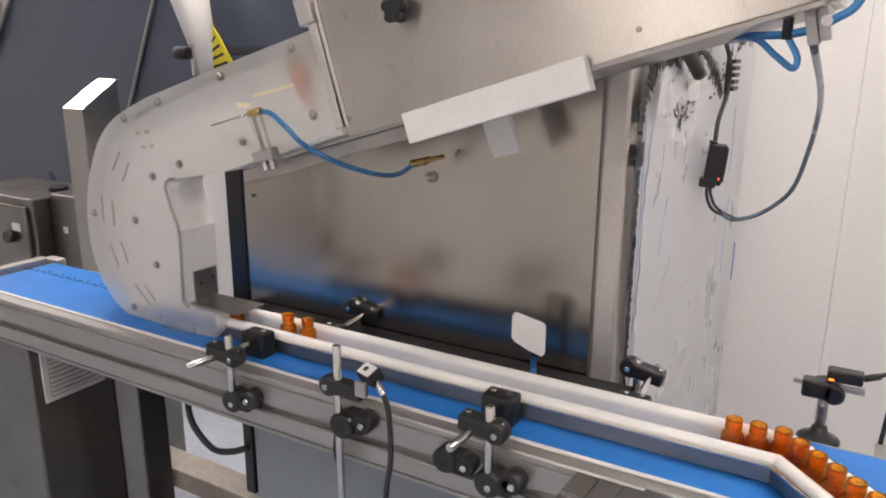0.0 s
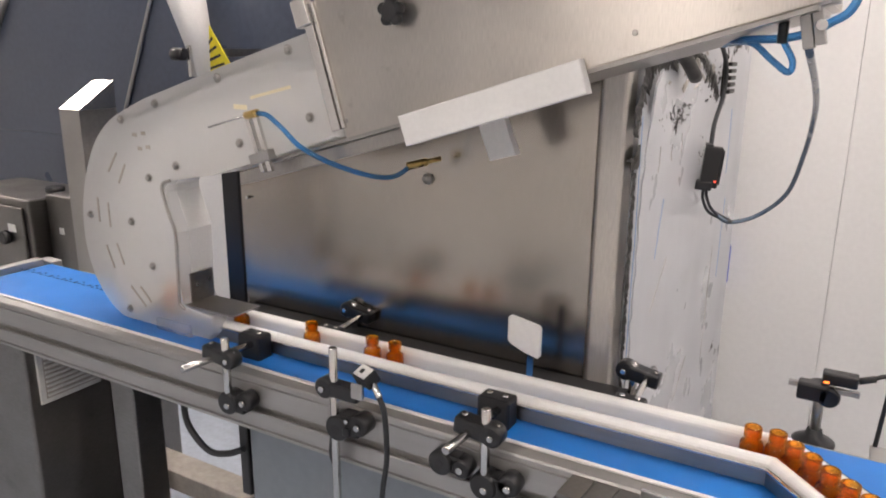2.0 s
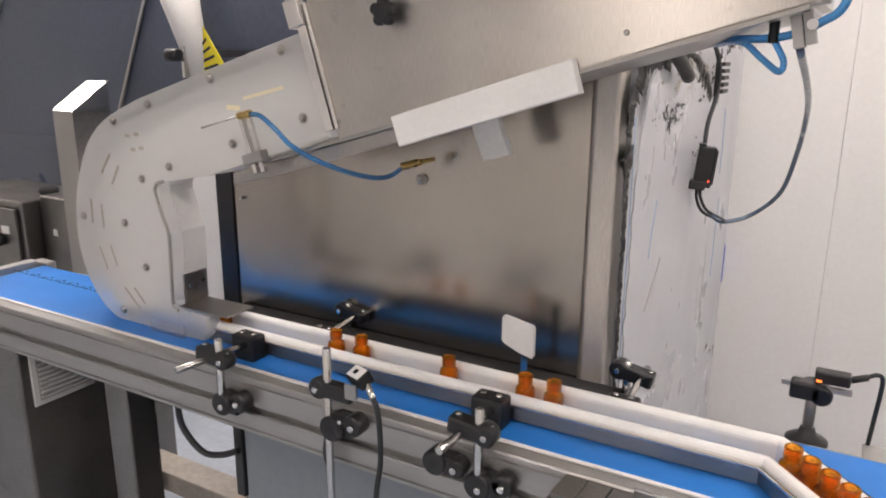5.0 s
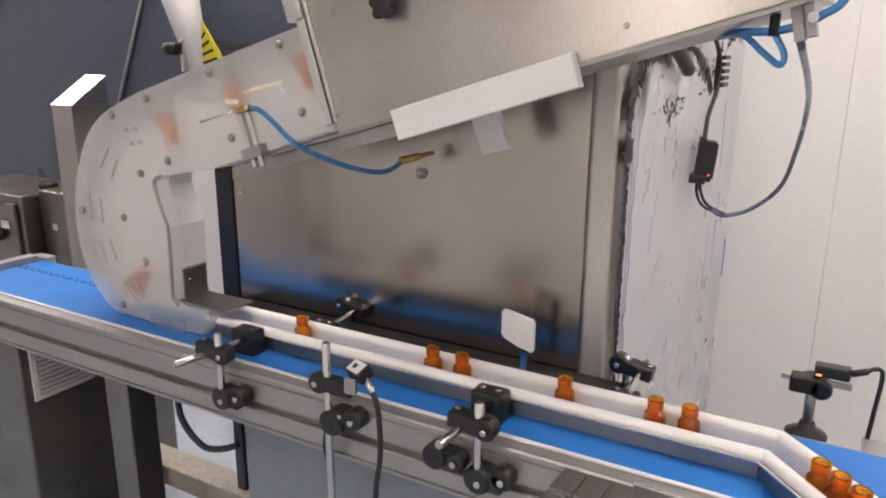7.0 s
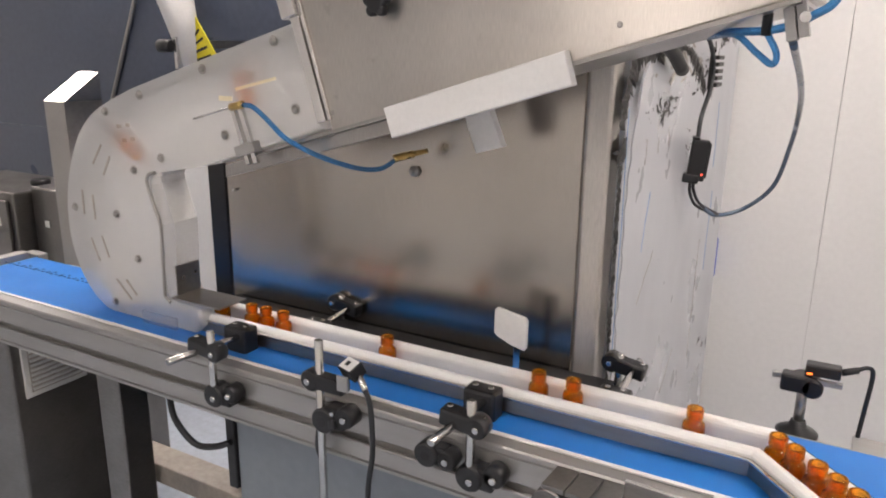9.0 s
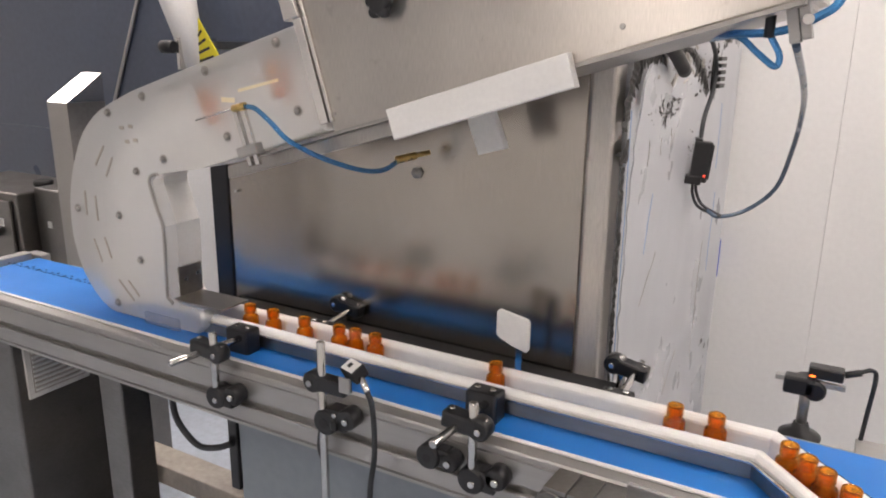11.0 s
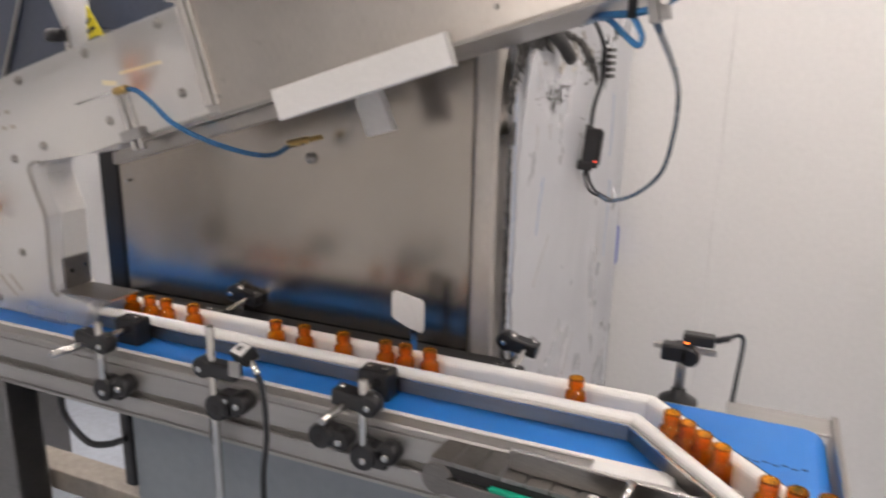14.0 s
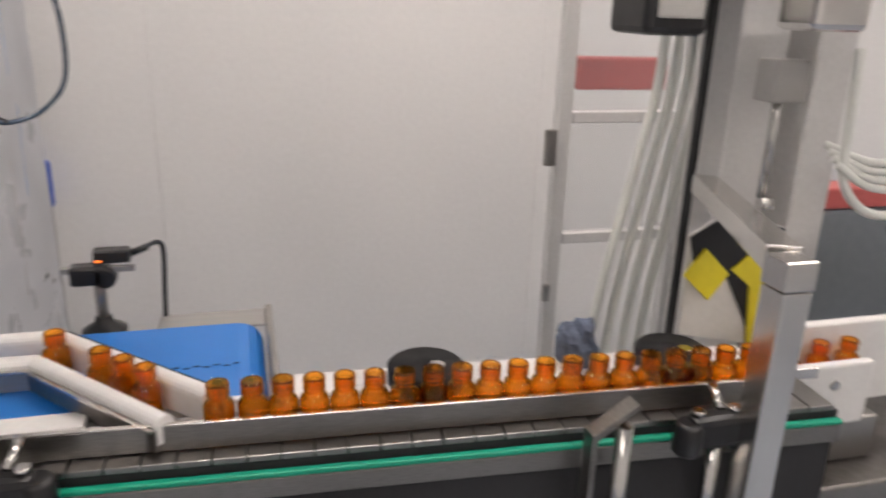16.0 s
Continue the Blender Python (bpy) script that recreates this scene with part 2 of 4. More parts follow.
M_AMBER = glassy("amber_glass", (0.99, 0.49, 0.045), 0.02, 1.5, 0.32, 0.01, 1.0)
M_AMBER_N = glassy("amber_glass_thick_neck", (0.985, 0.38, 0.03), 0.02, 1.48, 0.38, 0.01, 1.0)
M_HOSE = glassy("blue_polyurethane_hose", (0.1, 0.36, 0.75), 0.12, 1.35, 0.15)
M_CLEAR = glassy("clear_polycarbonate", (0.93, 0.94, 0.95), 0.08, 1.2, 0.75)
M_SMOKE = glassy("clear_guide_block", (0.8, 0.82, 0.88), 0.1, 1.2, 0.6)


def milky(name, col, see):
    """Frosted white sheet through which bright things show faintly."""
    m = mat(name, col, 0.33, var=0.04, scale=5, grain=80, bump=0.02)
    nt = m.node_tree
    N, L = nt.nodes, nt.links
    tr = N.new("ShaderNodeBsdfTransparent")
    tl = N.new("ShaderNodeBsdfTranslucent")
    tl.inputs[0].default_value = (*col, 1)
    rf = N.new("ShaderNodeBsdfRefraction")
    rf.inputs["Roughness"].default_value = 0.3
    rf.inputs["IOR"].default_value = 1.12
    m3 = N.new("ShaderNodeMixShader")
    m3.inputs[0].default_value = 0.4
    L.new(tr.outputs[0], m3.inputs[1])
    L.new(rf.outputs[0], m3.inputs[2])
    m1, m2 = N.new("ShaderNodeMixShader"), N.new("ShaderNodeMixShader")
    m1.inputs[0].default_value = 0.15
    m2.inputs[0].default_value = see
    L.new(N["Principled BSDF"].outputs[0], m1.inputs[1])
    L.new(tl.outputs[0], m1.inputs[2])
    L.new(m1.outputs[0], m2.inputs[1])
    L.new(m3.outputs[0], m2.inputs[2])
    L.new(m2.outputs[0], N["Material Output"].inputs[0])
    return m


M_MILK = milky("frosted_white_polymer", (0.93, 0.92, 0.9), 0.70)


def glow(name, col, strength):
    m = bpy.data.materials.new(name)
    m.use_nodes = True
    b = m.node_tree.nodes["Principled BSDF"]
    b.inputs["Base Color"].default_value = (*col, 1)
    b.inputs["Emission Color"].default_value = (*col, 1)
    b.inputs["Emission Strength"].default_value = strength
    return m


M_LAMP = glow("lamp_diffuser", (1.0, 0.895, 0.835), 24.3)
M_LED_R = glow("red_indicator", (1.0, 0.08, 0.04), 2.0)
M_LED_O = glow("orange_indicator", (1.0, 0.2, 0.03), 3.0)

# ---------- room ----------
XL, XR, YS, YN, ZC = -3.2, 4.6, -2.6, 1.55, 2.8
tagged(part("floor", bx(B(), XL, XR, YS, YN, -0.1, 0), M_FLOOR), "blue-grey painted factory floor", "floor", kind="structure")
tagged(part("ceiling", bx(B(), XL, XR, YS, YN, ZC, ZC + 0.1), M_CEIL), "plain white ceiling with light panels", "ceiling", kind="structure")
wall = tagged(part("wall_north", bx(B(), XL, XR, YN + 0.03, YN + 0.15, 0, ZC), M_WALL), "white wall clad in smooth hygienic panels", "wall", kind="structure")
edges = [XL, -2.5, -1.3, -0.1, 1.1, 2.3, 3.5, XR]
for a, b in zip(edges, edges[1:]):
    part("panel", bx(B(), a + 0.0005, b - 0.0005, YN, YN + 0.03, 0, ZC, 0.001), M_WALL, wall)
tagged(part("wall_south", bx(B(), XL, XR, YS - 0.12, YS, 0, ZC), M_WALL), "plain white wall of the hall", "wall", kind="structure")
tagged(part("wall_west", bx(B(), XL - 0.12, XL, YS, YN, 0, ZC), M_WALL), "plain white wall of the hall", "wall", kind="structure")
tagged(part("wall_east", bx(B(), XR, XR + 0.12, YS, YN, 0, ZC), M_WALL), "plain white wall of the hall", "wall", kind="structure")


def ceiling_light(x, y, w, d):
    th = thing("ceiling_light", "unseen white recessed ceiling light panel, switched on", "lamp", (x, y, ZC), "ceiling lights")
    bm = B()
    for a in (-1, 1):
        bx(bm, a * w / 2 - 0.02, a * w / 2 + 0.02, -d / 2 - 0.02, d / 2 + 0.02, -0.03, 0.0)
        bx(bm, -w / 2 + 0.02, w / 2 - 0.02, a * d / 2 - 0.02, a * d / 2 + 0.02, -0.03, 0.0)
    part("frame", bm, M_LGREY, th)
    part("diffuser", bx(B(), -w / 2 + 0.02, w / 2 - 0.02, -d / 2 + 0.02, d / 2 - 0.02, -0.02, -0.005), M_LAMP, th)


# Unseen; second added to whiten post cap, fourth to brighten wall behind hopper.
for x, y in ((2.5, -1.3), (-2.75, 0.85), (-1.0, 0.6), (-1.0, 1.2), (0.4, 0.5), (1.7, 0.4), (3.4, 0.4)):
    ceiling_light(x, y, 1.2, 0.3)
# Unseen panel added to put a hot spot on the elevator housing.
ceiling_light(0.36, -1.9, 0.3, 1.2)

# ---------- belt conveyor ----------
BX0, BX1, BY1, BZ = -0.666, 1.355, 0.214, 0.90
conv = thing("belt_conveyor", "aluminium-framed conveyor with a smooth blue belt", "conveyor", (0, 0, 0))
bm = B()
sec = []
for k in range(9):
    a = math.pi / 2 + math.pi * k / 8
    sec.append((BX0 + 0.035 + 0.033 * math.cos(a), BZ - 0.033 + 0.033 * math.sin(a)))
for k in range(9):
    a = -math.pi / 2 + math.pi * k / 8
    sec.append((BX1 - 0.035 + 0.033 * math.cos(a), BZ - 0.033 + 0.033 * math.sin(a)))
prism(bm, sec, 0.004, BY1 - 0.004)
part("belt", bm, M_BELT, conv, "smooth blue belt with a dotted seam")
bm = B()
for k in range(26):
    x = -0.655 + k * 0.0165
    for dy in (0.0, 0.006):
        bx(bm, x, x + 0.007, 0.142 - 0.0 + dy * (k % 3) - 0.002 * (k % 2), 0.145 + dy * (k % 3), BZ, BZ + 0.0008)
part("seam", bm, M_BELT_MARK, conv, "row of dark punched seam holes")
bm = B()
for k in range(7):
    bx(bm, 1.245 + 0.0115 * k, 1.252 + 0.0115 * k, 0.089 - 0.004 * (k % 2), 0.091 - 0.004 * (k % 2), BZ, BZ + 0.0008)
part("seam", bm, M_BELT_MARK, conv)


def side_frame(y_out, y_in, name, label, drop=0.0):
    """A slotted extrusion along the conveyor; y_out is its outer face."""
    s = -1 if y_out < y_in else 1
    d = 0.013
    o, i = y_out, y_in
    pts = [(i, .801), (o, .801), (o, .806), (o - s * .004, .8075), (o - s * .004, .8105), (o, .812), (o, .836), (o - s * .002, .838), (o - s * .003, .838), (o - s * d, .834), (o - s * d, .856), (o - s * .003, .852), (o - s * .002, .852), (o, .854),
           (o, .889), (o - s * .003, .8905), (o - s * .003, .893), (o, .8945), (o, .900), (o - s * .002, .903), (i, .903)]
    bm = B()
    a = [bm.verts.new((BX0 + 0.12, y, z - drop)) for y, z in pts]
    b = [bm.verts.new((BX1 - 0.02, y, z - drop)) for y, z in pts]
    for k in range(len(pts)):
        bm.faces.new((a[k], a[(k + 1) % len(pts)], b[(k + 1) % len(pts)], b[k]))
    bm.faces.new(a[::-1])
    bm.faces.new(b)
    return part(name, bm, M_ALU, conv, label)


side_frame(-0.032, 0.001, "side_frame", "slotted grey aluminium side extrusion")
side_frame(BY1 + 0.032, BY1 - 0.001, "side_frame", "slotted grey aluminium side extrusion", 0.018)
part("edge_strip", bx(B(), BX0 + 0.1, BX1 - 0.02, -0.009, -0.001, 0.9035, 0.9065, 0.001), M_WHITE, conv, "thin white wear strip")
part("edge_strip", bx(B(), 0.862, BX1 - 0.02, BY1 + 0.001, BY1 + 0.009, 0.8855, 0.8875, 0.001), M_STEEL_D, conv, "thin grey wear strip")
part("end_block", bx(B(), BX0 - 0.03, BX0 + 0.135, -0.04, -0.002, 0.79, 0.904, 0.003), M_STEEL_D, conv, "steel bearing block at the belt's end")
part("end_block", bx(B(), BX0 - 0.03, BX0 + 0.03, BY1 + 0.002, BY1 + 0.03, 0.79, 0.904, 0.003), M_ALU, conv)
part("end_bar", bx(B(), BX0 - 0.035, BX0 - 0.005, -0.002, BY1 + 0.002, 0.85, 0.908, 0.003), M_ALU, conv, "aluminium cross bar at the belt's end")
part("end_cover", bx(B(), BX1 - 0.14, BX1 + 0.004, BY1 + 0.010, BY1 + 0.066, 0.8857, 0.890, 0.002), M_ALU, conv, "grey cover over the end bearing")
part("end_cover", bx(B(), BX1 + 0.002, BX1 + 0.012, 0.0, BY1 + 0.05, 0.82, 0.904, 0.004), M_STEEL_D, conv, "dark end plate")
part("cover_strip", bx(B(), -0.02, 0.83, BY1 + 0.0325, BY1 + 0.068, 0.78, 0.8850, 0.002), M_BLACK, conv, "black cover strip behind the frame")
part("cover_strip", bx(B(), 0.0, 0.86, BY1 + 0.0005, BY1 + 0.067, 0.8855, 0.8895, 0.001), M_DARK, conv, "black cover strip behind the frame")
part("bed", bx(B(), BX0 + 0.08, BX1 - 0.08, 0.003, BY1 - 0.003, 0.845, 0.862), M_ALU, conv)
for x in (0.31, 1.2):
    part("leg", bx(B(), x - 0.02, x + 0.02, 0.09, 0.13, 0.0, 0.845, 0.002), M_ALU, conv)
    part("leg", bx(B(), x - 0.02, x + 0.02, 0.18, 0.22, 0.0, 0.845, 0.002), M_ALU, conv)

# ---------- guide rails ----------
BEND, TURN_END = (1.105, 0.105), (1.278, -0.068)


def rail_path(off):
    """The bottle lane's centre line shifted to its left by off."""
    k = off * math.tan(math.radians(22.5))
    h = off * math.sqrt(0.5)
    return [(0.10, BEND[1] + off, 0), (BEND[0] + k, BEND[1] + off, 0), (TURN_END[0] + k, TURN_END[1] + off, 0)]


def guide_rail(side):
    th = thing("guide_rail", "cranked white polymer guide rail with stainless steel backing", "guide rail", (0, 0, 0), "guide rails")
    s = 1 if side == "rear" else -1
    path = rail_path(s * 0.0185)
    if side == "front":
        path[1], path[-1] = (1.1093, path[1][1], 0), (1.260, -0.0765, 0)
    z0, z1 = (0.910, 0.938) if side == "front" else (0.905, 0.941)
    r = 0.0105
    sec = [(0, z0), (0, z1 - r)]
    for k in range(9):
        a = math.pi - math.pi * k / 8
        sec.append((s * (r + r * math.cos(a)), z1 - r + r * math.sin(a)))
    sec += [(s * 2 * r, z0)]
    part("strip", sweep(B(), sec, path), M_RAIL, th, "rounded white polymer strip", smooth=False)
    zb, zt = 0.9035, z1 - 0.0105
    st = [(s * 0.0215, zb), (s * 0.0215, zt), (s * 0.0248, zt), (s * 0.0248, zb)]
    lip = [(s * 0.0252, zt - 0.0012), (s * 0.0252, zt + 0.0012), (s * 0.0286, zt + 0.0012), (s * 0.0286, zt - 0.0012)]
    # Rear lip and backing are steel; their shade is put in as near-black.
    part("lip", sweep(B(), lip, path), M_STEEL_B if side == "front" else M_DARK, th, "folded steel edge, bright in front, shaded black at rear")
    part("backing", sweep(B(), st, path), M_STEEL_R if side == "front" else M_DARK, th, "folded stainless steel backing, painted shade-black on the rear rail")
    return th


guide_rail("front")
guide_rail("rear")


# ---------- clamps that hold the rails ----------
def rail_clamp(x, front=True):
    s = -1 if front else 1
    y = -0.055 if front else 0.275
    th = thing("rail_clamp", "black plastic cross clamp on steel rods holding the guide rail", "clamp", (x, y, 0.85), "rail clamps")
    top = 0.124 if front else 0.093
    zr = 0.09 if front else 0.075
    xr = -0.021 if front else 0.026
    part("post", cyl(B(), (0, 0, -0.012), (0, 0, top), 0.0068, 20, bev=0.002), M_CHROME, th, "upright steel rod")
    lane = 0.055 if front else 0.152
    part("rod", cyl(B(), (xr, -0.074 if front else 0.03, zr), (xr, lane - y, zr - 0.012), 0.006, 18, bev=0.0015), M_CHROME, th, "steel cross rod")
    bm = B()
    h = 0.0125
    m = pose(0, 0, zr + 0.0, 0, 6 if front else 10, 0)
    cyl(bm, m @ Vector((0.012 if front else -0.012, -s * 0.013, 0)), m @ Vector((0.012 if front else -0.012, s * 0.013, 0)), 0.0165, 22, bev=0.003)
    bx(bm, -0.044 if front else -0.012, 0.012 if front else 0.045, -0.0135, 0.0135, -h, h, 0.004, m)
    part("upper_clamp", bm, M_BLACK, th)
    for cx in ((-0.034, 0.016) if front else (0.036, -0.016)):
        part("bolt", cyl(B(), m @ Vector((cx, 0, h)), m @ Vector((cx, 0, h + 0.003)), 0.0045, 12, bev=0.001), M_CHROME, th)
    part("bolt", cyl(B(), m @ Vector((0.014 if front else -0.014, -0.0135, 0)), m @ Vector((0.014 if front else -0.014, -0.0175, 0)), 0.005, 12, bev=0.001), M_CHROME, th)
    bm = B()
    k = 1 if front else -1
    y0, y1 = (-0.008, 0.0228) if front else (-0.0285, 0.018)
    cyl(bm, (0.0, y0, 0.006), (0.0, y1, 0.006), 0.0205, 22, bev=0.003)
    cyl(bm, (k * 0.036, y0 + 0.004, 0.016), (k * 0.036, y1, 0.016), 0.0165, 22, bev=0.003)
    bx(bm, min(0, k * 0.036), max(0, k * 0.036), y0 + 0.004, y1, -0.008, 0.024, 0.003)
    part("lower_clamp", bm, M_BLACK, th)
    for cx, cz in ((k * 0.038, 0.016), (0.003, 0.003)):
        part("bolt", cyl(B(), (cx, y0 - 0.003, cz), (cx, y0 + 0.006, cz), 0.0055, 12, bev=0.001), M_CHROME, th)
    bm = B()
    gx0, gx1 = (-0.056, -0.004) if front else (0.0, 0.05)
    g0, g1 = (lane - y - 0.03, lane - y + 0.006) if front else (lane - y + 0.001, lane - y + 0.03)
    bx(bm, gx0, gx1, g0, g1, zr - 0.045, zr + 0.005, 0.005)
    part("rail_grip", bm, M_BLACK, th, "black block gripping the rail")
    for cx in (gx0 + 0.013, gx1 - 0.013):
        part("bolt", cyl(B(), (cx, (g0 + g1) / 2, zr + 0.005), (cx, (g0 + g1) / 2, zr + 0.0075), 0.005, 12, bev=0.001), M_CHROME, th)
    return th


rail_clamp(0.268)
rail_clamp(0.757)
rail_clamp(0.289, False)
rail_clamp(0.866, False)

# ---------- inlet chute ----------
SL = math.tan(math.radians(16.5))


def arm(x, z0=1.352):
    return z0 + SL * x


CY0, CY1 = 0.045, 0.132
outer = [(0.395, arm(0.395))]
outer += [(x, arm(x)) for x in (0.25, 0.1, 0.0)]
arc = spline([(0.0, 0, arm(0.0)), (-0.06, 0, 1.329), (-0.115, 0, 1.302), (-0.16, 0, 1.262), (-0.195, 0, 1.205), (-0.219, 0, 1.14), (-0.227, 0, 1.07), (-0.218, 0, 1.01), (-0.196, 0, 0.963), (-0.16, 0, 0.924), (-0.118, 0, 0.9025)], 4)
outer += [(p.x, p.z) for p in arc[1:]]
inner = [(0.115, 0.9025), (0.135, 0.92), (0.135, 0.955), (0.060, 0.955), (0.050, 0.962), (0.046, 0.972), (0.049, 1.04), (0.051, 1.105), (0.040, 1.135), (0.026, 1.178), (0.026, 1.192), (0.034, 1.200), (0.05, 1.204), (0.16, 1.224), (0.24, 1.249), (0.44, 1.308)]
CH = outer + inner
chute = thing("inlet_chute", "milky white polymer bottle chute curving down to the belt", "chute", (0, 0, 0))
bm = prism(B(), CH, CY0, CY0 + 0.03, 0.007, 4)
bmesh.ops.delete(bm, geom=[f for f in bm.faces if all(abs(v.co.y - CY0 - 0.03) < 1e-5 for v in f.verts)], context="FACES")
part("front_plate", bm, M_MILK, chute, "frosted white front plate with rounded edge")
part("back_plate", prism(B(), CH, CY1 - 0.008, CY1), M_WHITE, chute, "white back plate")
# outer rim that closes the channel
bm = B()
rim = outer
inn = []
for i, (x, z) in enumerate(rim):
    a, b = rim[max(i - 1, 0)], rim[min(i + 1, len(rim) - 1)]
    t = Vector((b[0] - a[0], 0, b[1] - a[1])).normalized()
    inn.append((x - t.z * 0.018, z + t.x * 0.018))
for (p, q), (r, s) in zip(zip(rim, rim[1:]), zip(inn, inn[1:])):
    vs = [bm.verts.new((u[0], y, u[1])) for y in (CY0 + 0.03, CY1 - 0.008) for u in (p, q, s, r)]
    for f4 in ((0, 1, 5, 4), (3, 2, 6, 7)):
        bm.faces.new([vs[k] for k in f4])
part("outer_rim", bm, M_WHITE, chute, "white rim closing the channel")
bm = B()
lip = inner[3:]
for (p, q) in zip(lip, lip[1:]):
    vs = [bm.verts.new((u[0], y, u[1])) for y in (CY0 + 0.03, CY1 - 0.008) for u in (p, q)]
    bm.faces.new((vs[0], vs[1], vs[3], vs[2]))
part("inner_rim", bm, M_WHITE, chute, "white inner rim")
# dark seal bead round the opening
part("edge_seal", tube(B(), [(x - 0.001, CY0 - 0.001, z) for x, z in inner[3:13]], 0.0035, 8, 4), M_STEEL_D, chute, "grey metal edging round the inner opening")
for x, z in ((.347, 1.439), (.188, 1.392), (.025, 1.343), (-.075, 1.309), (-.199, 1.112), (-.073, 1.112), (.067, 1.233), (-.01, 1.204), (-.023, 1.029), (-.105, .927), (.386, 1.336), (.23, 1.285)):
    bm = B()
    cyl(bm, (x, CY0, z), (x, CY0 - 0.0012, z), 0.0085, 16)
    lathe(bm, [(0.0062, 0), (0.006, 0.003), (0.004, 0.0052), (0.0022, 0.0055), (0.002, 0.004)], 14, Matrix.Translation((x, CY0 - 0.001, z)) @ Matrix.Rotation(math.pi / 2, 4, "X"))
    part("bolt", bm, M_STEEL_D, chute, "button-head steel bolt")
# narrow adjustment slots following the bend
for x, z, ang, ln in ((-.113, 1.225, 38, .05), (-.088, 1.205, 32, .045), (-.172, 1.125, 2, .05), (-.14, 1.118, 0, .05), (-.15, 1.03, -22, .05), (-.118, 1.04, -20, .045), (-.075, .958, -48, .055), (-.052, .966, -45, .04)):
    bm = B()
    bx(bm, -0.0022, 0.0022, -0.0008, 0.001, -ln / 2, ln / 2, 0, Matrix.Translation((x, CY0 - 0.0002, z)) @ Matrix.Rotation(math.radians(ang), 4, "Y"))
    part("slot", bm, M_GROOVE, chute, "narrow milled slot")
for x, z in ((-.04, 1.283), (-.015, 1.287), (-.028, 1.258), (-.005, 1.262)):
    part("slot", bx(B(), x - .006, x + .006, CY0 - .0008, CY0 + .001, z - .0035, z + .0035), M_GROOVE, chute)
bm = B()
bx(bm, 0.0525, 0.0555, 0.066, 0.122, 0.962, 1.02)
bx(bm, 0.0525, 0.178, 0.052, 0.122, 0.9585, 0.9615)
part("angle_bracket", bm, M_STEEL_D, chute, "dark steel angle bracket")
for z in (0.995, 1.0):
    part("bolt", cyl(B(), (0.0556, 0.08 + (z - 0.995) * 6, z), (0.0585, 0.08 + (z - 0.995) * 6, z), 0.004, 10), M_CHROME, chute)
part("tape", bx(B(), 0.222, 0.252, CY0 - 0.0012, CY0 - 0.0002, 1.342, 1.35, 0, ), M_TAPE, chute, "strip of cream tape")
bm = B()
bx(bm, -0.045, 0.045, -0.0006, 0.0004, -0.0025, 0.0025, 0, Matrix.Translation((0.305, CY0 - 0.0008, 1.372)) @ Matrix.Rotation(math.radians(-13), 4, "Y"))
part("tape", bm, M_TAPE, chute)
part("guide_block", bx(B(), -0.02, 0.075, CY0 - 0.008, CY0 - 0.001, 0.902, 0.926, 0.002), M_SMOKE, chute, "clear plastic guide block at the outlet")

# ---------- inclined elevator housing ----------
HY = 0.05
hs = thing("elevator_housing", "inclined stainless steel elevator housing over the conveyor", "machine housing", (0, 0, 0))


def low(x):
    return 1.309 + 0.2876 * (x - 0.458)


bm = B()
prism(bm, [(0.452, low(0.44)), (1.10, low(1.10)), (1.10, 2.1), (0.22, 2.1), (0.405, 1.50), (0.4, 1.485)], HY, HY + 0.24, 0.003)
part("side_panel", bm, M_STEEL, hs, "scuffed brushed stainless steel side panel")
bm = B()
prism(bm, [(0.29, low(0.29) - 0.006), (1.09, low(1.09) - 0.006), (1.09, low(1.09) - 0.0005), (0.29, low(0.29) - 0.0005)], HY - 0.004, HY + 0.2)
part("bottom_flange", bm, M_STEEL_D, hs, "folded steel bottom flange")
bm = B()
prism(bm, [(0.2, low(0.2) - 0.028), (0.56, low(0.56) - 0.028), (0.56, low(0.56) - 0.007), (0.2, low(0.2) - 0.007)], HY + 0.02, HY + 0.05)
part("under_rail", bm, M_STEEL_D, hs, "steel rail under the housing")
m = Matrix.Translation((0.415, HY - 0.003, 1.40)) @ Matrix.Rotation(math.radians(-16.8), 4, "Y")
bm = B()
bx(bm, -0.008, 0.008, -0.006, 0.006, -0.085, 0.078, 0.001, m)
bx(bm, 0.010, 0.016, -0.003, 0.008, -0.085, 0.11, 0.001, m)
part("joint_strip", bm, M_STEEL_B, hs, "bright steel joint strip")
bm = B()
bx(bm, -0.02, 0.008, -0.012, 0.006, 0.078, 0.12, 0.002, m)
part("hinge_block", bm, M_STEEL_B, hs)
bm = B()
c = (0.552, HY - 0.012, 1.492)
cyl(bm, (c[0], HY, c[2]), (c[0], HY - 0.012, c[2]), 0.008, 16)
for k in range(5):
    a = math.radians(72 * k + 20)
    cyl(bm, (c[0] + 0.013 * math.cos(a), HY - 0.012, c[2] + 0.013 * math.sin(a)), (c[0] + 0.013 * math.cos(a), HY - 0.027, c[2] + 0.013 * math.sin(a)), 0.0085, 12, bev=0.003)
cyl(bm, (c[0], HY - 0.011, c[2]), (c[0], HY - 0.028, c[2]), 0.015, 18, bev=0.003)
part("star_knob", bm, M_BLACK, hs, "black plastic star knob")
for x, z in ((.454, 1.334), (.893, 1.462)):
    bm = B()
    cyl(bm, (x, HY, z), (x, HY - 0.002, z), 0.0038, 14, bev=0.0008)
    part("screw", bm, M_STEEL_D, hs)
bm = B()
prism(bm, [(0.562, 1.3475), (0.832, 1.431), (0.845, 1.389), (0.576, 1.305)], HY - 0.022, HY - 0.0045, 0.002)
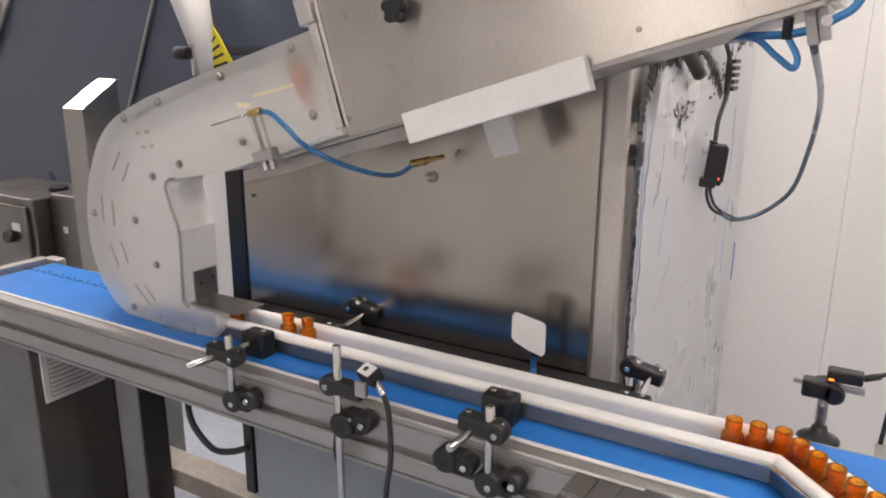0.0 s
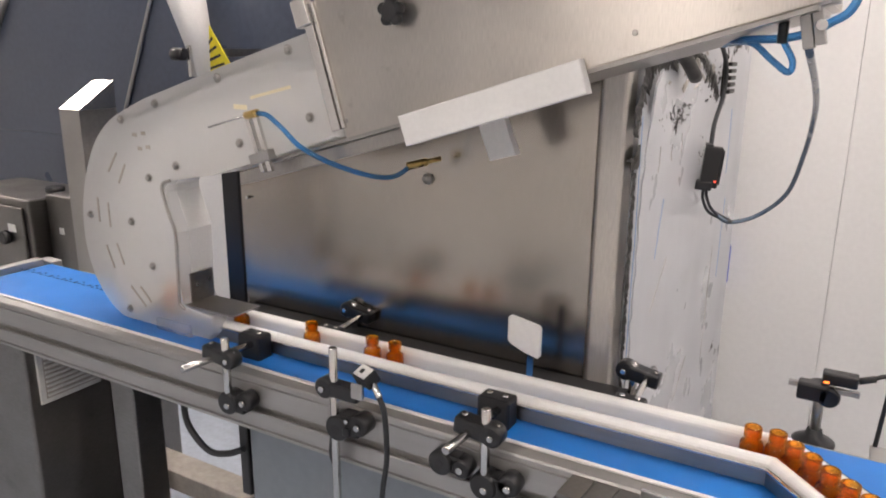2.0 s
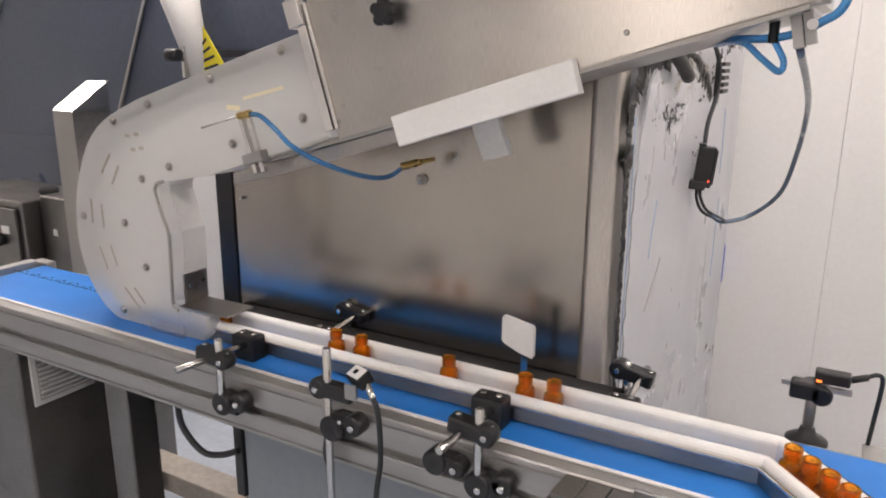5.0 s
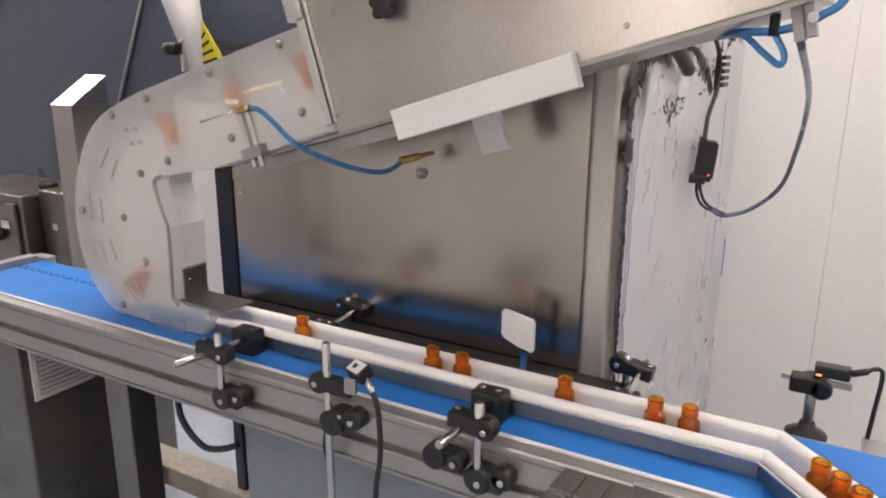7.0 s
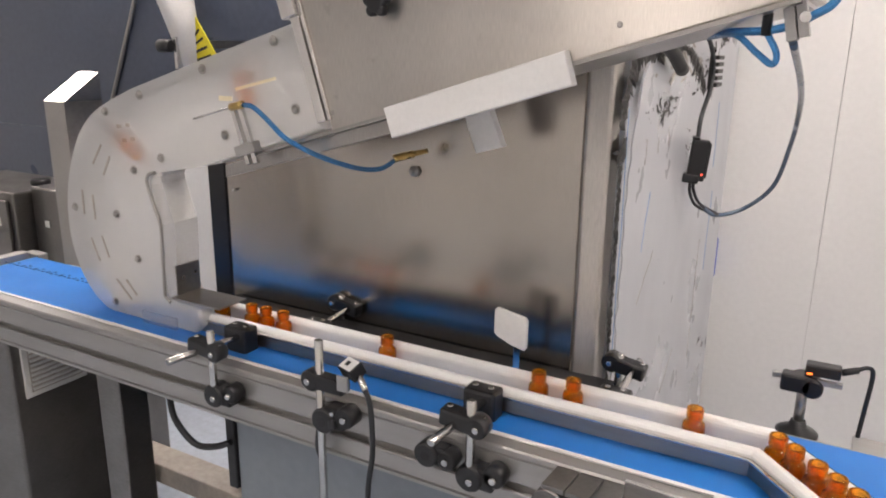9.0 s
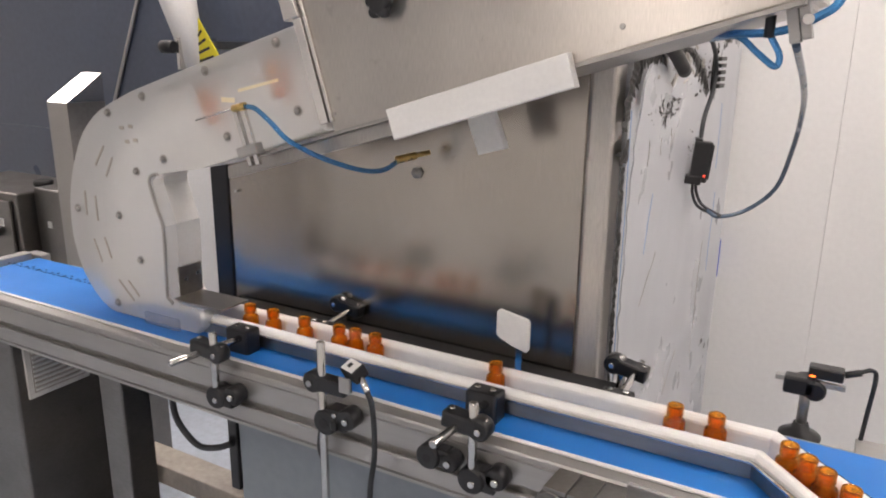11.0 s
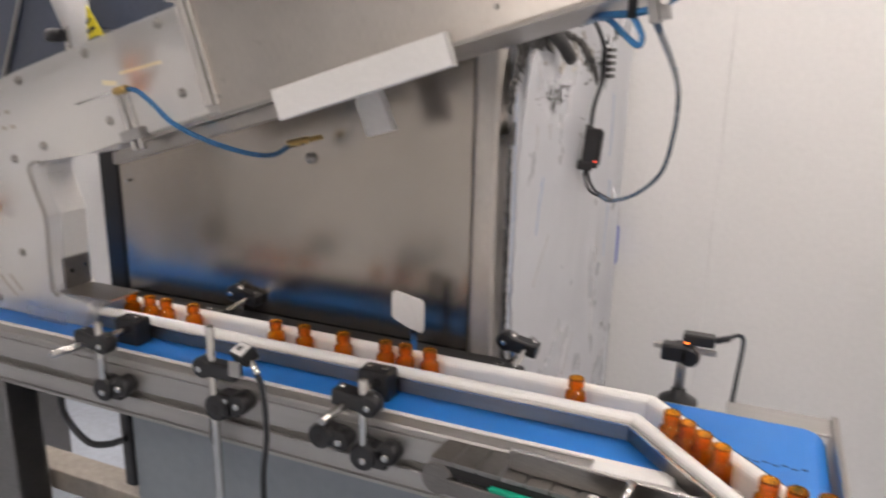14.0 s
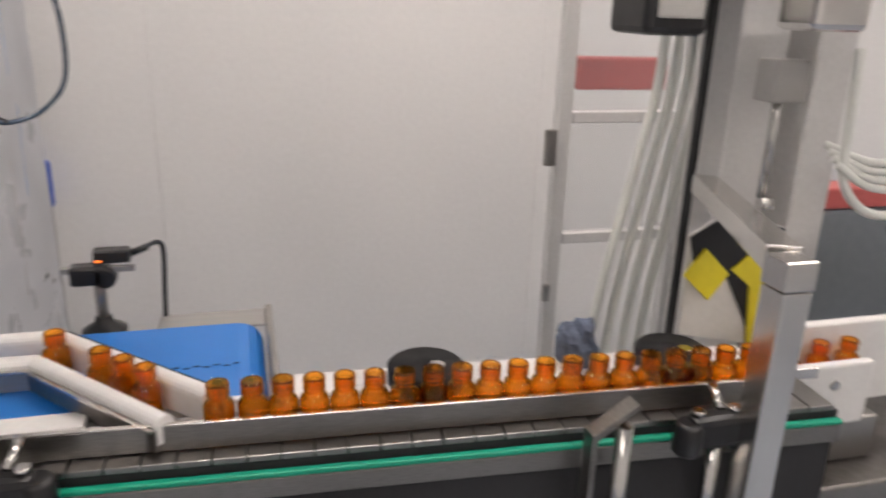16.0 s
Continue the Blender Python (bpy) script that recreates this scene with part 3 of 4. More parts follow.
part("cover_block", bm, M_WHITE, hs, "white plastic cover block on the lower edge")

# Unseen body added above the machine; it keeps light off belt and panel.
part("rear_light_block", prism(B(), [(0.45, low(0.45) + 0.02), (0.775, low(0.775) + 0.02), (0.775, 2.1), (0.45, 2.1)], HY + 0.242, 1.3), M_STEEL_D, hs, "unseen deep body added behind the elevator to block light")

# white bracket hanging behind the cover
br = thing("hanging_bracket", "small white plastic bracket hanging under the steel housing", "bracket", (0, 0, 0))
part("plate", prism(B(), [(0.62, 1.36), (0.655, 1.372), (0.69, 1.286), (0.645, 1.273), (0.626, 1.321)], 0.162, 0.178, 0.002), M_WHITE, br)

# ---------- machine base panel behind the conveyor ----------
PY = 0.285
base = thing("sorting_machine", "brushed stainless steel machine, its side in torn white film", "machine", (0, 0, 0))
part("panel", prism(B(), [(-0.02, 0.70), (0.776, 0.70), (0.776, 1.40), (0.02, 1.21), (-0.02, 1.20)], PY, PY + 0.02, 0.001), M_PANEL, base, "large brushed stainless steel panel")
part("corner_post", bx(B(), 0.779, 0.822, PY - 0.006, PY + 0.05, 0.0, 1.42, 0.006), M_STEEL, base, "folded steel corner post")
part("edge_frame", bx(B(), -0.072, -0.022, PY - 0.004, PY + 0.03, 0.0, 1.2, 0.002), M_BLACK, base, "black edge frame")
part("skirt", bx(B(), -0.02, 0.776, PY + 0.004, PY + 0.02, 0.1, 0.698), M_PAD, base)
bm = B()
lathe(bm, [(0.011, 0), (0.011, 0.006), (0.009, 0.007), (0.006, 0.0075), (0.0055, 0.014), (0.003, 0.016)], 6, Matrix.Translation((0.459, PY, 1.211)) @ Matrix.Rotation(math.pi / 2, 4, "X"))
part("hex_bolt", bm, M_STEEL_D, base)
for x, z in ((0.005, 1.13), (0.765, 1.395), (0.79, 1.42)):
    part("screw", cyl(B(), (x, PY - (0.006 if x > 0.778 else 0), z), (x, PY - 0.009, z), 0.003, 10), M_STEEL_B, base)

# ---------- side of the machine, wrapped in film ----------
SX = 0.83
col = base
part("side_panel", bx(B(), 0.78, SX, 0.337, 1.42, 0.0, 1.6, 0.002), M_FILM, col, "white film-covered side face with pen marks")
rng = random.Random(4)
# torn black backing that shows where the film has come off
def ragged(name, way, label, step=0.006):
    """A ragged band on the side face along a way of (y, z, half width)."""
    pts = []
    for (ya, za, wa), (yb, zb, wb) in zip(way, way[1:]):
        n = max(2, int(math.hypot(yb - ya, zb - za) / step))
        for k in range(n):
            f = k / n
            w = (wa + (wb - wa) * f)
            d = Vector((yb - ya, zb - za)).normalized()
            pts.append((ya + (yb - ya) * f, za + (zb - za) * f, w, -d.y, d.x))
    bm = B()
    rows = []
    for y, z, w, ny, nz in pts:
        a, b = w * rng.uniform(0.45, 1.25), w * rng.uniform(0.3, 1.35)
        lift = SX + 0.0016 + 0.004 * rng.random()
        rows.append([bm.verts.new((SX + 0.0004, y + ny * a, z + nz * a)), bm.verts.new((lift, y, z)), bm.verts.new((SX + 0.0004, y - ny * b, z - nz * b))])
    for p, q in zip(rows, rows[1:]):
        for k in range(2):
            bm.faces.new((p[k], p[k + 1], q[k + 1], q[k]))
    return part(name, bm, M_GUNK, col, label)


ragged("torn_edge", [(0.52, 1.425, 0.014), (0.42, 1.44, 0.03), (0.36, 1.41, 0.035), (0.325, 1.36, 0.025), (0.312, 1.30, 0.015)], "ragged black torn edge")
ragged("torn_edge", [(0.31, 1.286, 0.02), (0.325, 1.268, 0.03), (0.325, 1.25, 0.012)], "ragged black torn edge")
ragged("torn_edge", [(0.318, 1.25, 0.010), (0.32, 1.1, 0.014), (0.322, 0.9, 0.008), (0.328, 0.66, 0.006)], "ragged black torn edge")
ragged("torn_patch", [(0.62, 1.445, 0.008), (0.78, 1.425, 0.014), (0.90, 1.385, 0.026), (0.98, 1.335, 0.012)], "ragged black torn patch")
# the film's torn rim, curling away from the face
bm = B()
pts = [(SX + 0.004 + rng.uniform(0, 0.004), 0.346 + rng.uniform(-0.004, 0.006) + 0.05 * max(0, (k - 36) / 8), 0.62 + k * 0.0172) for k in range(45)]
tube(bm, pts, 0.0018, 5, 2)
part("film_rim", bm, M_FILM, col, "curled rim of the torn film")


def blobs(name, n, cy, cz, sy, sz, r0, r1, label, mate=None):
    bm = B()
    for k in range(n):
        y, zz = rng.gauss(cy, sy), rng.gauss(cz, sz)
        r = r0 + (r1 - r0) * rng.random() ** 2
        res = bmesh.ops.create_icosphere(bm, subdivisions=2, radius=1)
        a = rng.uniform(0, 3.14)
        st, off = rng.uniform(1.0, 2.4), Vector((k * 3.1, cy * 50, cz * 50))
        for v in res["verts"]:
            d = v.co.normalized()
            q = d * (0.75 + 1.1 * noise.noise(d * 1.7 + off) + 0.5 * noise.noise(d * 4.5 + off))
            u, w = q.x * st, q.z / st ** 0.5
            v.co = Vector((SX + 0.3 * r * q.y, y + 2.2 * r * (u * math.cos(a) - w * math.sin(a)), zz + r * (u * math.sin(a) + w * math.cos(a))))
    return tagged(part(name, bm, mate or M_GUNK, col), label, kind="stuff")


blobs("glue_patch", 60, 0.585, 1.322, 0.055, 0.012, 0.001, 0.006, "clump of black glue residue")
blobs("glue_patch", 26, 0.45, 1.44, 0.05, 0.013, 0.003, 0.012, "clump of black glue residue")
blobs("glue_patch", 45, 0.9, 1.385, 0.06, 0.022, 0.001, 0.008, "clump of black glue residue")
blobs("glue_patch", 16, 1.15, 1.45, 0.09, 0.014, 0.002, 0.012, "clump of black glue residue")
blobs("glue_patch", 8, 0.312, 1.265, 0.006, 0.006, 0.003, 0.006, "clump of black glue residue")
blobs("grey_smear", 18, 0.72, 1.405, 0.09, 0.02, 0.004, 0.016, "grey glue smear", M_SLOT)
blobs("glue_speck", 14, 0.62, 1.2, 0.14, 0.1, 0.0003, 0.0009, "small dark specks")
blobs("glue_speck", 10, 0.85, 1.22, 0.02, 0.02, 0.001, 0.004, "small dark specks")
blobs("glue_speck", 9, 1.26, 0.61, 0.012, 0.01, 0.001, 0.006, "small dark specks")
blobs("glue_speck", 9, 1.335, 0.575, 0.008, 0.02, 0.001, 0.006, "small dark specks")
part("rubber_end", tube(B(), [(SX + 0.004, 0.37, 1.462), (SX + 0.012, 0.45, 1.452), (SX + 0.018, 0.53, 1.43), (SX + 0.022, 0.61, 1.395)], 0.013, 12, 5), M_GUNK, col, "black rubber pipe end")
bm = prism(B(), [(0.36, 1.33), (0.375, 1.385), (0.41, 1.412), (0.44, 1.39), (0.40, 1.35)], -0.002, 0.002)
bmesh.ops.transform(bm, verts=bm.verts, matrix=Matrix.Translation((SX + 0.01, 0, 0)) @ Matrix.Rotation(math.pi / 2, 4, "Z"))
part("film_flap", bm, M_FILM, col, "torn flap of white film")
for k in range(5):
    part("cable_clip", bx(B(), SX + 0.0005, SX + 0.016, 1.03, 1.10, 1.345 + k * 0.016, 1.354 + k * 0.016, 0.001), M_GUNK, col)
part("clip_back", bx(B(), SX + 0.0005, SX + 0.008, 0.995, 1.029, 1.34, 1.42, 0.002), M_GUNK, col)
for y0, y1, z0, z1, ink in ((0.345, 0.355, 1.339, 0.75, 1), (1.227, 1.215, 1.06, 0.84, 1), (1.19, 1.2, 1.3, 1.13, 1), (1.109, 1.1, 0.95, 0.62, 0), (0.599, 0.498, 1.041, 0.954, 0), (0.893, 0.789, 0.719, 0.642, 0),
                            (0.478, 0.476, 1.276, 1.23, 0), (0.563, 0.566, 1.272, 1.24, 0), (0.642, 0.651, 1.285, 1.246, 0), (0.53, 0.50, 1.17, 1.06, 1)):
    w = 0.001 if ink else 0.0007
    pts = [(SX + 0.0002, y0 + (y1 - y0) * k / 6 + rng.uniform(-0.004, 0.004), z0 + (z1 - z0) * k / 6) for k in range(7)]
    part("pen_line", tube(B(), pts, w, 5, 3), M_INK if ink else M_SLOT, col)


# ---------- left background ----------
hop = thing("hopper", "dark blue-grey sheet metal hopper with steel edges", "hopper", (0, 0, 0))
part("side_sheet", bx(B(), -2.3, -0.02, 0.80, 0.82, 1.13, 2.3), M_BLUEPANEL, hop)
part("side_sheet", bx(B(), -2.3, -0.95, 0.80, 0.82, 0.78, 1.129), M_BLUEPANEL, hop, "dark blue-grey coated sheet")
for x in (-2.2, -1.3):
    part("leg", bx(B(), x - 0.03, x + 0.03, 0.79, 0.83, 0.0, 0.779), M_STEEL_D, hop)
part("edge", tube(B(), [(-1.66, 0.79, 1.62), (-1.86, 0.79, 1.38), (-2.05, 0.79, 1.1)], 0.02, 10, 4), M_STEEL_D, hop, "steel edge tube")
part("edge", tube(B(), [(-0.84, 0.793, 1.66), (-0.96, 0.793, 1.42), (-1.06, 0.793, 1.22)], 0.007, 10, 4), M_STEEL_D, hop, "steel stiffening edge")
post = thing("steel_post", "square stainless steel post with a bright sloping cap", "post", (-0.815, 0.48, 0))
bm = B()
bx(bm, -0.045, 0.045, -0.05, 0.07, 0.0, 1.27)
part("tube", bm, M_STEEL_D, post)
bm = B()
vs = [bm.verts.new(v) for v in ((-0.045, -0.05, 1.2705), (0.045, -0.05, 1.2705), (0.045, 0.07, 1.2705), (-0.045, 0.07, 1.2705), (-0.045, -0.05, 1.272), (0.045, -0.05, 1.272), (0.045, 0.07, 1.35), (-0.045, 0.07, 1.35))]
for f4 in ((0, 1, 5, 4), (1, 2, 6, 5), (2, 3, 7, 6), (3, 0, 4, 7), (4, 5, 6, 7), (3, 2, 1, 0)):
    bm.faces.new([vs[k] for k in f4])
# Cap in brighter steel than its tube, to show the lamp's reflection.
part("cap", bm, M_STEEL_B, post, "bright sloping steel cap")
for k, (x0, x1, y0, z1) in enumerate(((-1.5, -1.06, 0.42, 0.985), (-1.05, -0.83, 0.47, 1.0))):
    box = thing("control_box", "stainless steel control box with a switch", "control box", ((x0 + x1) / 2, y0, 0))
    h = (x1 - x0) / 2
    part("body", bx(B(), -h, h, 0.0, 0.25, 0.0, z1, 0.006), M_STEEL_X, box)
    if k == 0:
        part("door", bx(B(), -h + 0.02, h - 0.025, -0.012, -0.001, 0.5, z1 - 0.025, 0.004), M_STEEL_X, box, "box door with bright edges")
        part("knob", cyl(B(), (h - 0.06, 0.13, z1 + 0.0005), (h - 0.06, 0.13, z1 + 0.02), 0.03, 18, bev=0.004), M_BLACK, box)
        part("switch", cyl(B(), (h - 0.11, -0.013, 0.86), (h - 0.11, -0.035, 0.86), 0.022, 18, bev=0.004), M_BLACK, box)
        part("label_plate", bx(B(), h - 0.1, h - 0.06, -0.0155, -0.0125, 0.88, 0.905), M_WHITE, box)
    else:
        part("knob", cyl(B(), (0.0, 0.1, z1 + 0.0005), (0.0, 0.1, z1 + 0.018), 0.03, 18, bev=0.004), M_BLACK, box)
        part("label_plate", bx(B(), -0.05, -0.03, -0.004, -0.001, 0.88, 0.9), M_WHITE, box)
duct = thing("feed_duct", "smooth pale plastic feed duct narrowing downwards", "duct", (0, 0, 0))
part("cone", cyl(B(), (-0.545, 0.7, 1.36), (-0.66, 0.7, 1.75), 0.028, 28, r2=0.075), M_WHITE, duct)
bk = thing("knob_bracket", "black knob on a thin steel bracket", "bracket", (0, 0, 0))
part("knob", cyl(B(), (-0.615, 0.64, 1.425), (-0.565, 0.64, 1.425), 0.018, 16, bev=0.004), M_BLACK, bk)
part("stem", bx(B(), -0.575, -0.563, 0.655, 0.798, 1.36, 1.45, 0.002), M_STEEL_B, bk)
sign = thing("warning_sign", "triangular yellow warning sign with black lines", "sign", (0, 0, 0))
part("plate", prism(B(), [(-0.425, 1.375), (-0.345, 1.395), (-0.42, 1.50)], 0.60, 0.603), M_YELLOW, sign)
part("stay", bx(B(), -0.40, -0.38, 0.6035, 0.799, 1.42, 1.44), M_STEEL_D, sign)
for k in range(4):
    z = 1.385 + k * 0.022
    part("line", prism(B(), [(-0.422, z), (-0.368 - k * 0.013, z + 0.014), (-0.371 - k * 0.013, z + 0.020), (-0.422, z + 0.007)], 0.5975, 0.5995), M_BLACK, sign)

# ---------- under the conveyor ----------
cab = thing("drive_cabinet", "stainless steel drive cabinet under the conveyor with a louvred vent", "cabinet", (0, 0, 0))
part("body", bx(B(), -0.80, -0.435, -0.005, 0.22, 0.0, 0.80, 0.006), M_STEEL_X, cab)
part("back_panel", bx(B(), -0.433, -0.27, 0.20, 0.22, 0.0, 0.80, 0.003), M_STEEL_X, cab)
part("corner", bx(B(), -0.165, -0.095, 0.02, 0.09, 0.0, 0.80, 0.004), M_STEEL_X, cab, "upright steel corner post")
vent = part("vent", bx(B(), -0.4345, -0.428, 0.02, 0.175, 0.635, 0.79, 0.002), M_LGREY, cab, "light grey plastic vent frame")
for k in range(11):
    z = 0.652 + k * 0.0115
    part("louvre", bx(B(), -0.4268, -0.4235, 0.036, 0.16, z, z + 0.006, 0.001), M_LGREY, vent)
part("louvre_back", bx(B(), -0.4279, -0.4272, 0.033, 0.163, 0.647, 0.782), M_SLOT, vent)
part("knob", cyl(B(), (-0.31, 0.198, 0.5), (-0.31, 0.17, 0.5), 0.02, 14, bev=0.003), M_CHROME, cab)
uc = thing("under_cabinet", "grey-blue painted machine cabinet under the conveyor", "cabinet", (0, 0, 0))
part("body", bx(B(), 0.192, 0.95, 0.06, 0.2, 0.0, 0.80, 0.004), M_PAD, uc)
part("edge_strip", bx(B(), 0.168, 0.19, 0.055, 0.08, 0.585, 0.80, 0.002), M_BLACK, uc)
pl = thing("base_beam", "worn beige base beam of the machine on short feet", "beam", (0, 0, 0))
part("beam", bx(B(), -1.0, 0.16, 0.24, 0.315, 0.34, 0.395, 0.003), M_BEIGE, pl)
for x in (-0.8, 0.1):
    part("foot", bx(B(), x - 0.03, x + 0.03, 0.25, 0.305, 0.0, 0.3395), M_STEEL_D, pl)
cb = thing("drive_cable", "thick black drive cable hanging under the conveyor", "cable", (0, 0, 0))
part("sheath", tube(B(), [(0.046, 0.03, 0.82), (0.047, 0.03, 0.768), (0.057, 0.03, 0.714), (0.105, 0.032, 0.673), (0.15, 0.04, 0.675), (0.185, 0.05, 0.69)], 0.0065), M_RUBBER, cb)

# ---------- sensors ----------
ss = thing("sensor_stand", "steel pole in black clamps carrying a small photoelectric sensor", "sensor stand", (0.497, -0.055, 0))
part("pole", cyl(B(), (0, 0, 0.60), (0, 0, 1.006), 0.0065, 20, bev=0.0012), M_CHROME, ss)
bm = B()
cyl(bm, (-0.012, -0.013, 0.94), (-0.012, 0.013, 0.94), 0.017, 22, bev=0.003)
bx(bm, -0.012, 0.05, -0.012, 0.012, 0.928, 0.952, 0.004)
part("arm_clamp", bm, M_BLACK, ss)
bm = B()
cyl(bm, (0.008, -0.01, 0.876), (0.008, 0.0228, 0.876), 0.021, 22, bev=0.003)
cyl(bm, (0.046, -0.006, 0.888), (0.046, 0.0228, 0.888), 0.017, 22, bev=0.003)
bx(bm, 0.008, 0.046, -0.005, 0.0228, 0.866, 0.9, 0.003)
part("lower_clamp", bm, M_BLACK, ss)
for bxx, bz, byy, br in ((0.008, 0.876, -0.01, 0.0085), (-0.012, 0.94, -0.013, 0.0)):
    if br:
        part("clamp_bore", cyl(B(), (bxx, byy, bz), (bxx, byy - 0.0006, bz), br, 16), M_DARK, ss)
part("clamp_screw", cyl(B(), (0.027, -0.0052, 0.893), (0.027, -0.009, 0.893), 0.0035, 10), M_CHROME, ss)
part("clamp_lever", bx(B(), 0.02, 0.034, -0.011, -0.0055, 0.868, 0.884, 0.003), M_BLACK, ss)
part("bolt", cyl(B(), (0.048, -0.006, 0.888), (0.048, -0.011, 0.888), 0.005, 12), M_CHROME, ss)
part("bolt", cyl(B(), (-0.013, -0.013, 0.94), (-0.013, -0.017, 0.94), 0.005, 12), M_CHROME, ss)
part("bracket", bx(B(), 0.044, 0.064, -0.016, -0.012, 0.940, 0.965, 0.001), M_ALU, ss)
sm = Matrix.Translation((0.062, 0.0, 0.972)) @ Matrix.Rotation(math.radians(-20), 4, "Z") @ Matrix.Rotation(math.radians(28), 4, "X")
part("sensor", bx(B(), -0.016, 0.017, -0.0125, 0.0125, -0.010, 0.012, 0.002, sm), M_BLACK, ss, "small black sensor head")
part("sensor_label", bx(B(), -0.0135, 0.0145, -0.0105, 0.0105, 0.0122, 0.0127, 0, sm), M_WHITE, ss, "white printed label")
part("sensor_mark", bx(B(), -0.006, 0.002, -0.004, 0.004, 0.0128, 0.0131, 0, sm), M_BLACK, ss, "black print on the label")
part("plug", cyl(B(), (0.078, -0.006, 0.968), (0.095, -0.014, 0.952), 0.005, 14, bev=0.001), M_CHROME, ss)
part("cable", tube(B(), [(0.093, -0.013, 0.954), (0.106, -0.018, 0.93), (0.11, -0.02, 0.86), (0.1, -0.02, 0.78), (0.1, -0.02, 0.6)], 0.0042), M_RUBBER, ss, "thin black cable")
part("foot_cable", tube(B(), [(-0.012, 0.005, 0.85), (-0.01, 0.0, 0.82), (-0.002, 0.01, 0.78)], 0.003), M_RUBBER, ss)

gc = thing("spare_clamp", "unused black clamp on the conveyor frame", "clamp", (0.688, -0.033, 0.872))
bm = B()
cyl(bm, (0, 0, 0), (0, -0.03, 0), 0.019, 20, bev=0.003)
cyl(bm, (0.032, 0, -0.002), (0.032, -0.026, -0.002), 0.015, 20, bev=0.003)
bx(bm, 0, 0.03, -0.024, 0, -0.014, 0.014, 0.003)
part("body", bm, M_BLACK, gc)
part("bolt", cyl(B(), (0.032, -0.026, -0.002), (0.032, -0.03, -0.002), 0.005, 12), M_CHROME, gc)
part("bore", cyl(B(), (0, -0.03, 0), (0, -0.0305, 0), 0.007, 12), M_DARK, gc)

rf = thing("reflector", "white square sensor reflector on a thin steel stalk", "reflector", (0.695, 0.21, 0))
part("plate", prism(B(), [(-0.030, 0.963), (-0.030, 1.004), (-0.025, 1.009), (0.026, 0.999), (0.030, 0.994), (0.030, 0.945), (0.026, 0.940), (0.0, 0.947), (-0.024, 0.957)], -0.003, 0.003, 0.001), M_WHITE, rf)
part("stalk", bx(B(), 0.004, 0.016, 0.0035, 0.0065, 0.875, 0.99, 0.001), M_STEEL_B, rf)
part("foot", bx(B(), -0.004, 0.024, 0.0, 0.055, 0.868, 0.875, 0.001), M_STEEL_B, rf)

rs = thing("sensor_stand", "photoelectric sensor with lit indicators clamped on a short rod", "sensor stand", (1.142, 0.275, 0))
part("rod", cyl(B(), (0, 0, 0.8742), (0, 0, 0.968), 0.0075, 20), M_STEEL_D, rs)
part("mount", bx(B(), -0.022, 0.022, -0.0288, 0.03, 0.864, 0.8738, 0.001), M_STEEL_D, rs)
bm = B()
lathe(bm, [(0.030, 0.874), (0.030, 0.878), (0.026, 0.881), (0.013, 0.888), (0.0105, 0.897), (0.009, 0.898)], 24)
part("foot", bm, M_BLACK, rs)
bm = B()
cyl(bm, (0, 0, 0.951), (0, 0, 0.973), 0.018, 22, bev=0.003)
cyl(bm, (0.012, -0.034, 0.963), (0.012, -0.01, 0.963), 0.015, 20, bev=0.003)
bx(bm, -0.03, 0.012, -0.034, -0.01, 0.953, 0.980, 0.004)
part("clamp", bm, M_BLACK, rs)
part("bar", bx(B(), -0.042, 0.05, -0.026, -0.018, 0.969, 0.977, 0.001), M_ALU, rs)
part("sensor", bx(B(), 0.0, 0.046, -0.03, -0.008, 0.982, 1.0, 0.003), M_BLACK, rs, "black sensor head")
part("indicator", bx(B(), 0.003, 0.010, -0.0312, -0.0302, 0.985, 0.9875, 0.0003), M_LED_O, rs, "glowing orange indicator")
part("plug", cyl(B(), (0.046, -0.018, 0.992), (0.066, -0.012, 0.998), 0.005, 12), M_BLACK, rs)
part("cable", tube(B(), [(0.064, -0.013, 0.998), (0.078, -0.006, 1.002), (0.085, -0.003, 0.990), (0.082, 0.0, 0.93), (0.078, 0.004, 0.86)], 0.0032), M_RUBBER, rs)

# ---------- air nozzle and hoses ----------
nz = thing("air_nozzle", "thin steel air nozzle on a clamp with a blue air hose", "nozzle", (0, 0, 0))
NY = 0.03
part("needle", cyl(B(), (0.174, NY, 1.31), (0.262, NY, 1.334), 0.0018, 10), M_CHROME, nz)
part("fitting", cyl(B(), (0.262, NY, 1.334), (0.29, NY, 1.34), 0.0065, 14, bev=0.001), M_BRASS, nz, "brass hose fitting")
m = Matrix.Translation((0.284, NY + 0.006, 1.29)) @ Matrix.Rotation(math.radians(-18), 4, "Y")
bm = B()
bx(bm, -0.012, -0.004, -0.005, 0.005, -0.048, 0.055, 0.001, m)
bx(bm, 0.003, 0.012, -0.004, 0.004, -0.05, 0.052, 0.001, m)
part("holder", bm, M_STEEL_B, nz)
bm = B()
bx(bm, -0.026, 0.018, -0.008, 0.014, -0.032, -0.014, 0.0015, m)
part("clamp_block", bm, M_ALU, nz)
part("hose", tube(B(), [(0.288, NY, 1.339), (0.315, NY - 0.005, 1.337), (0.345, NY - 0.005, 1.318), (0.378, NY, 1.29), (0.42, NY + 0.03, 1.262), (0.45, NY + 0.09, 1.238), (0.455, NY + 0.15, 1.23), (0.47, NY + 0.18, 1.246)], 0.0042), M_HOSE, nz, "translucent blue air hose")
bm = B()
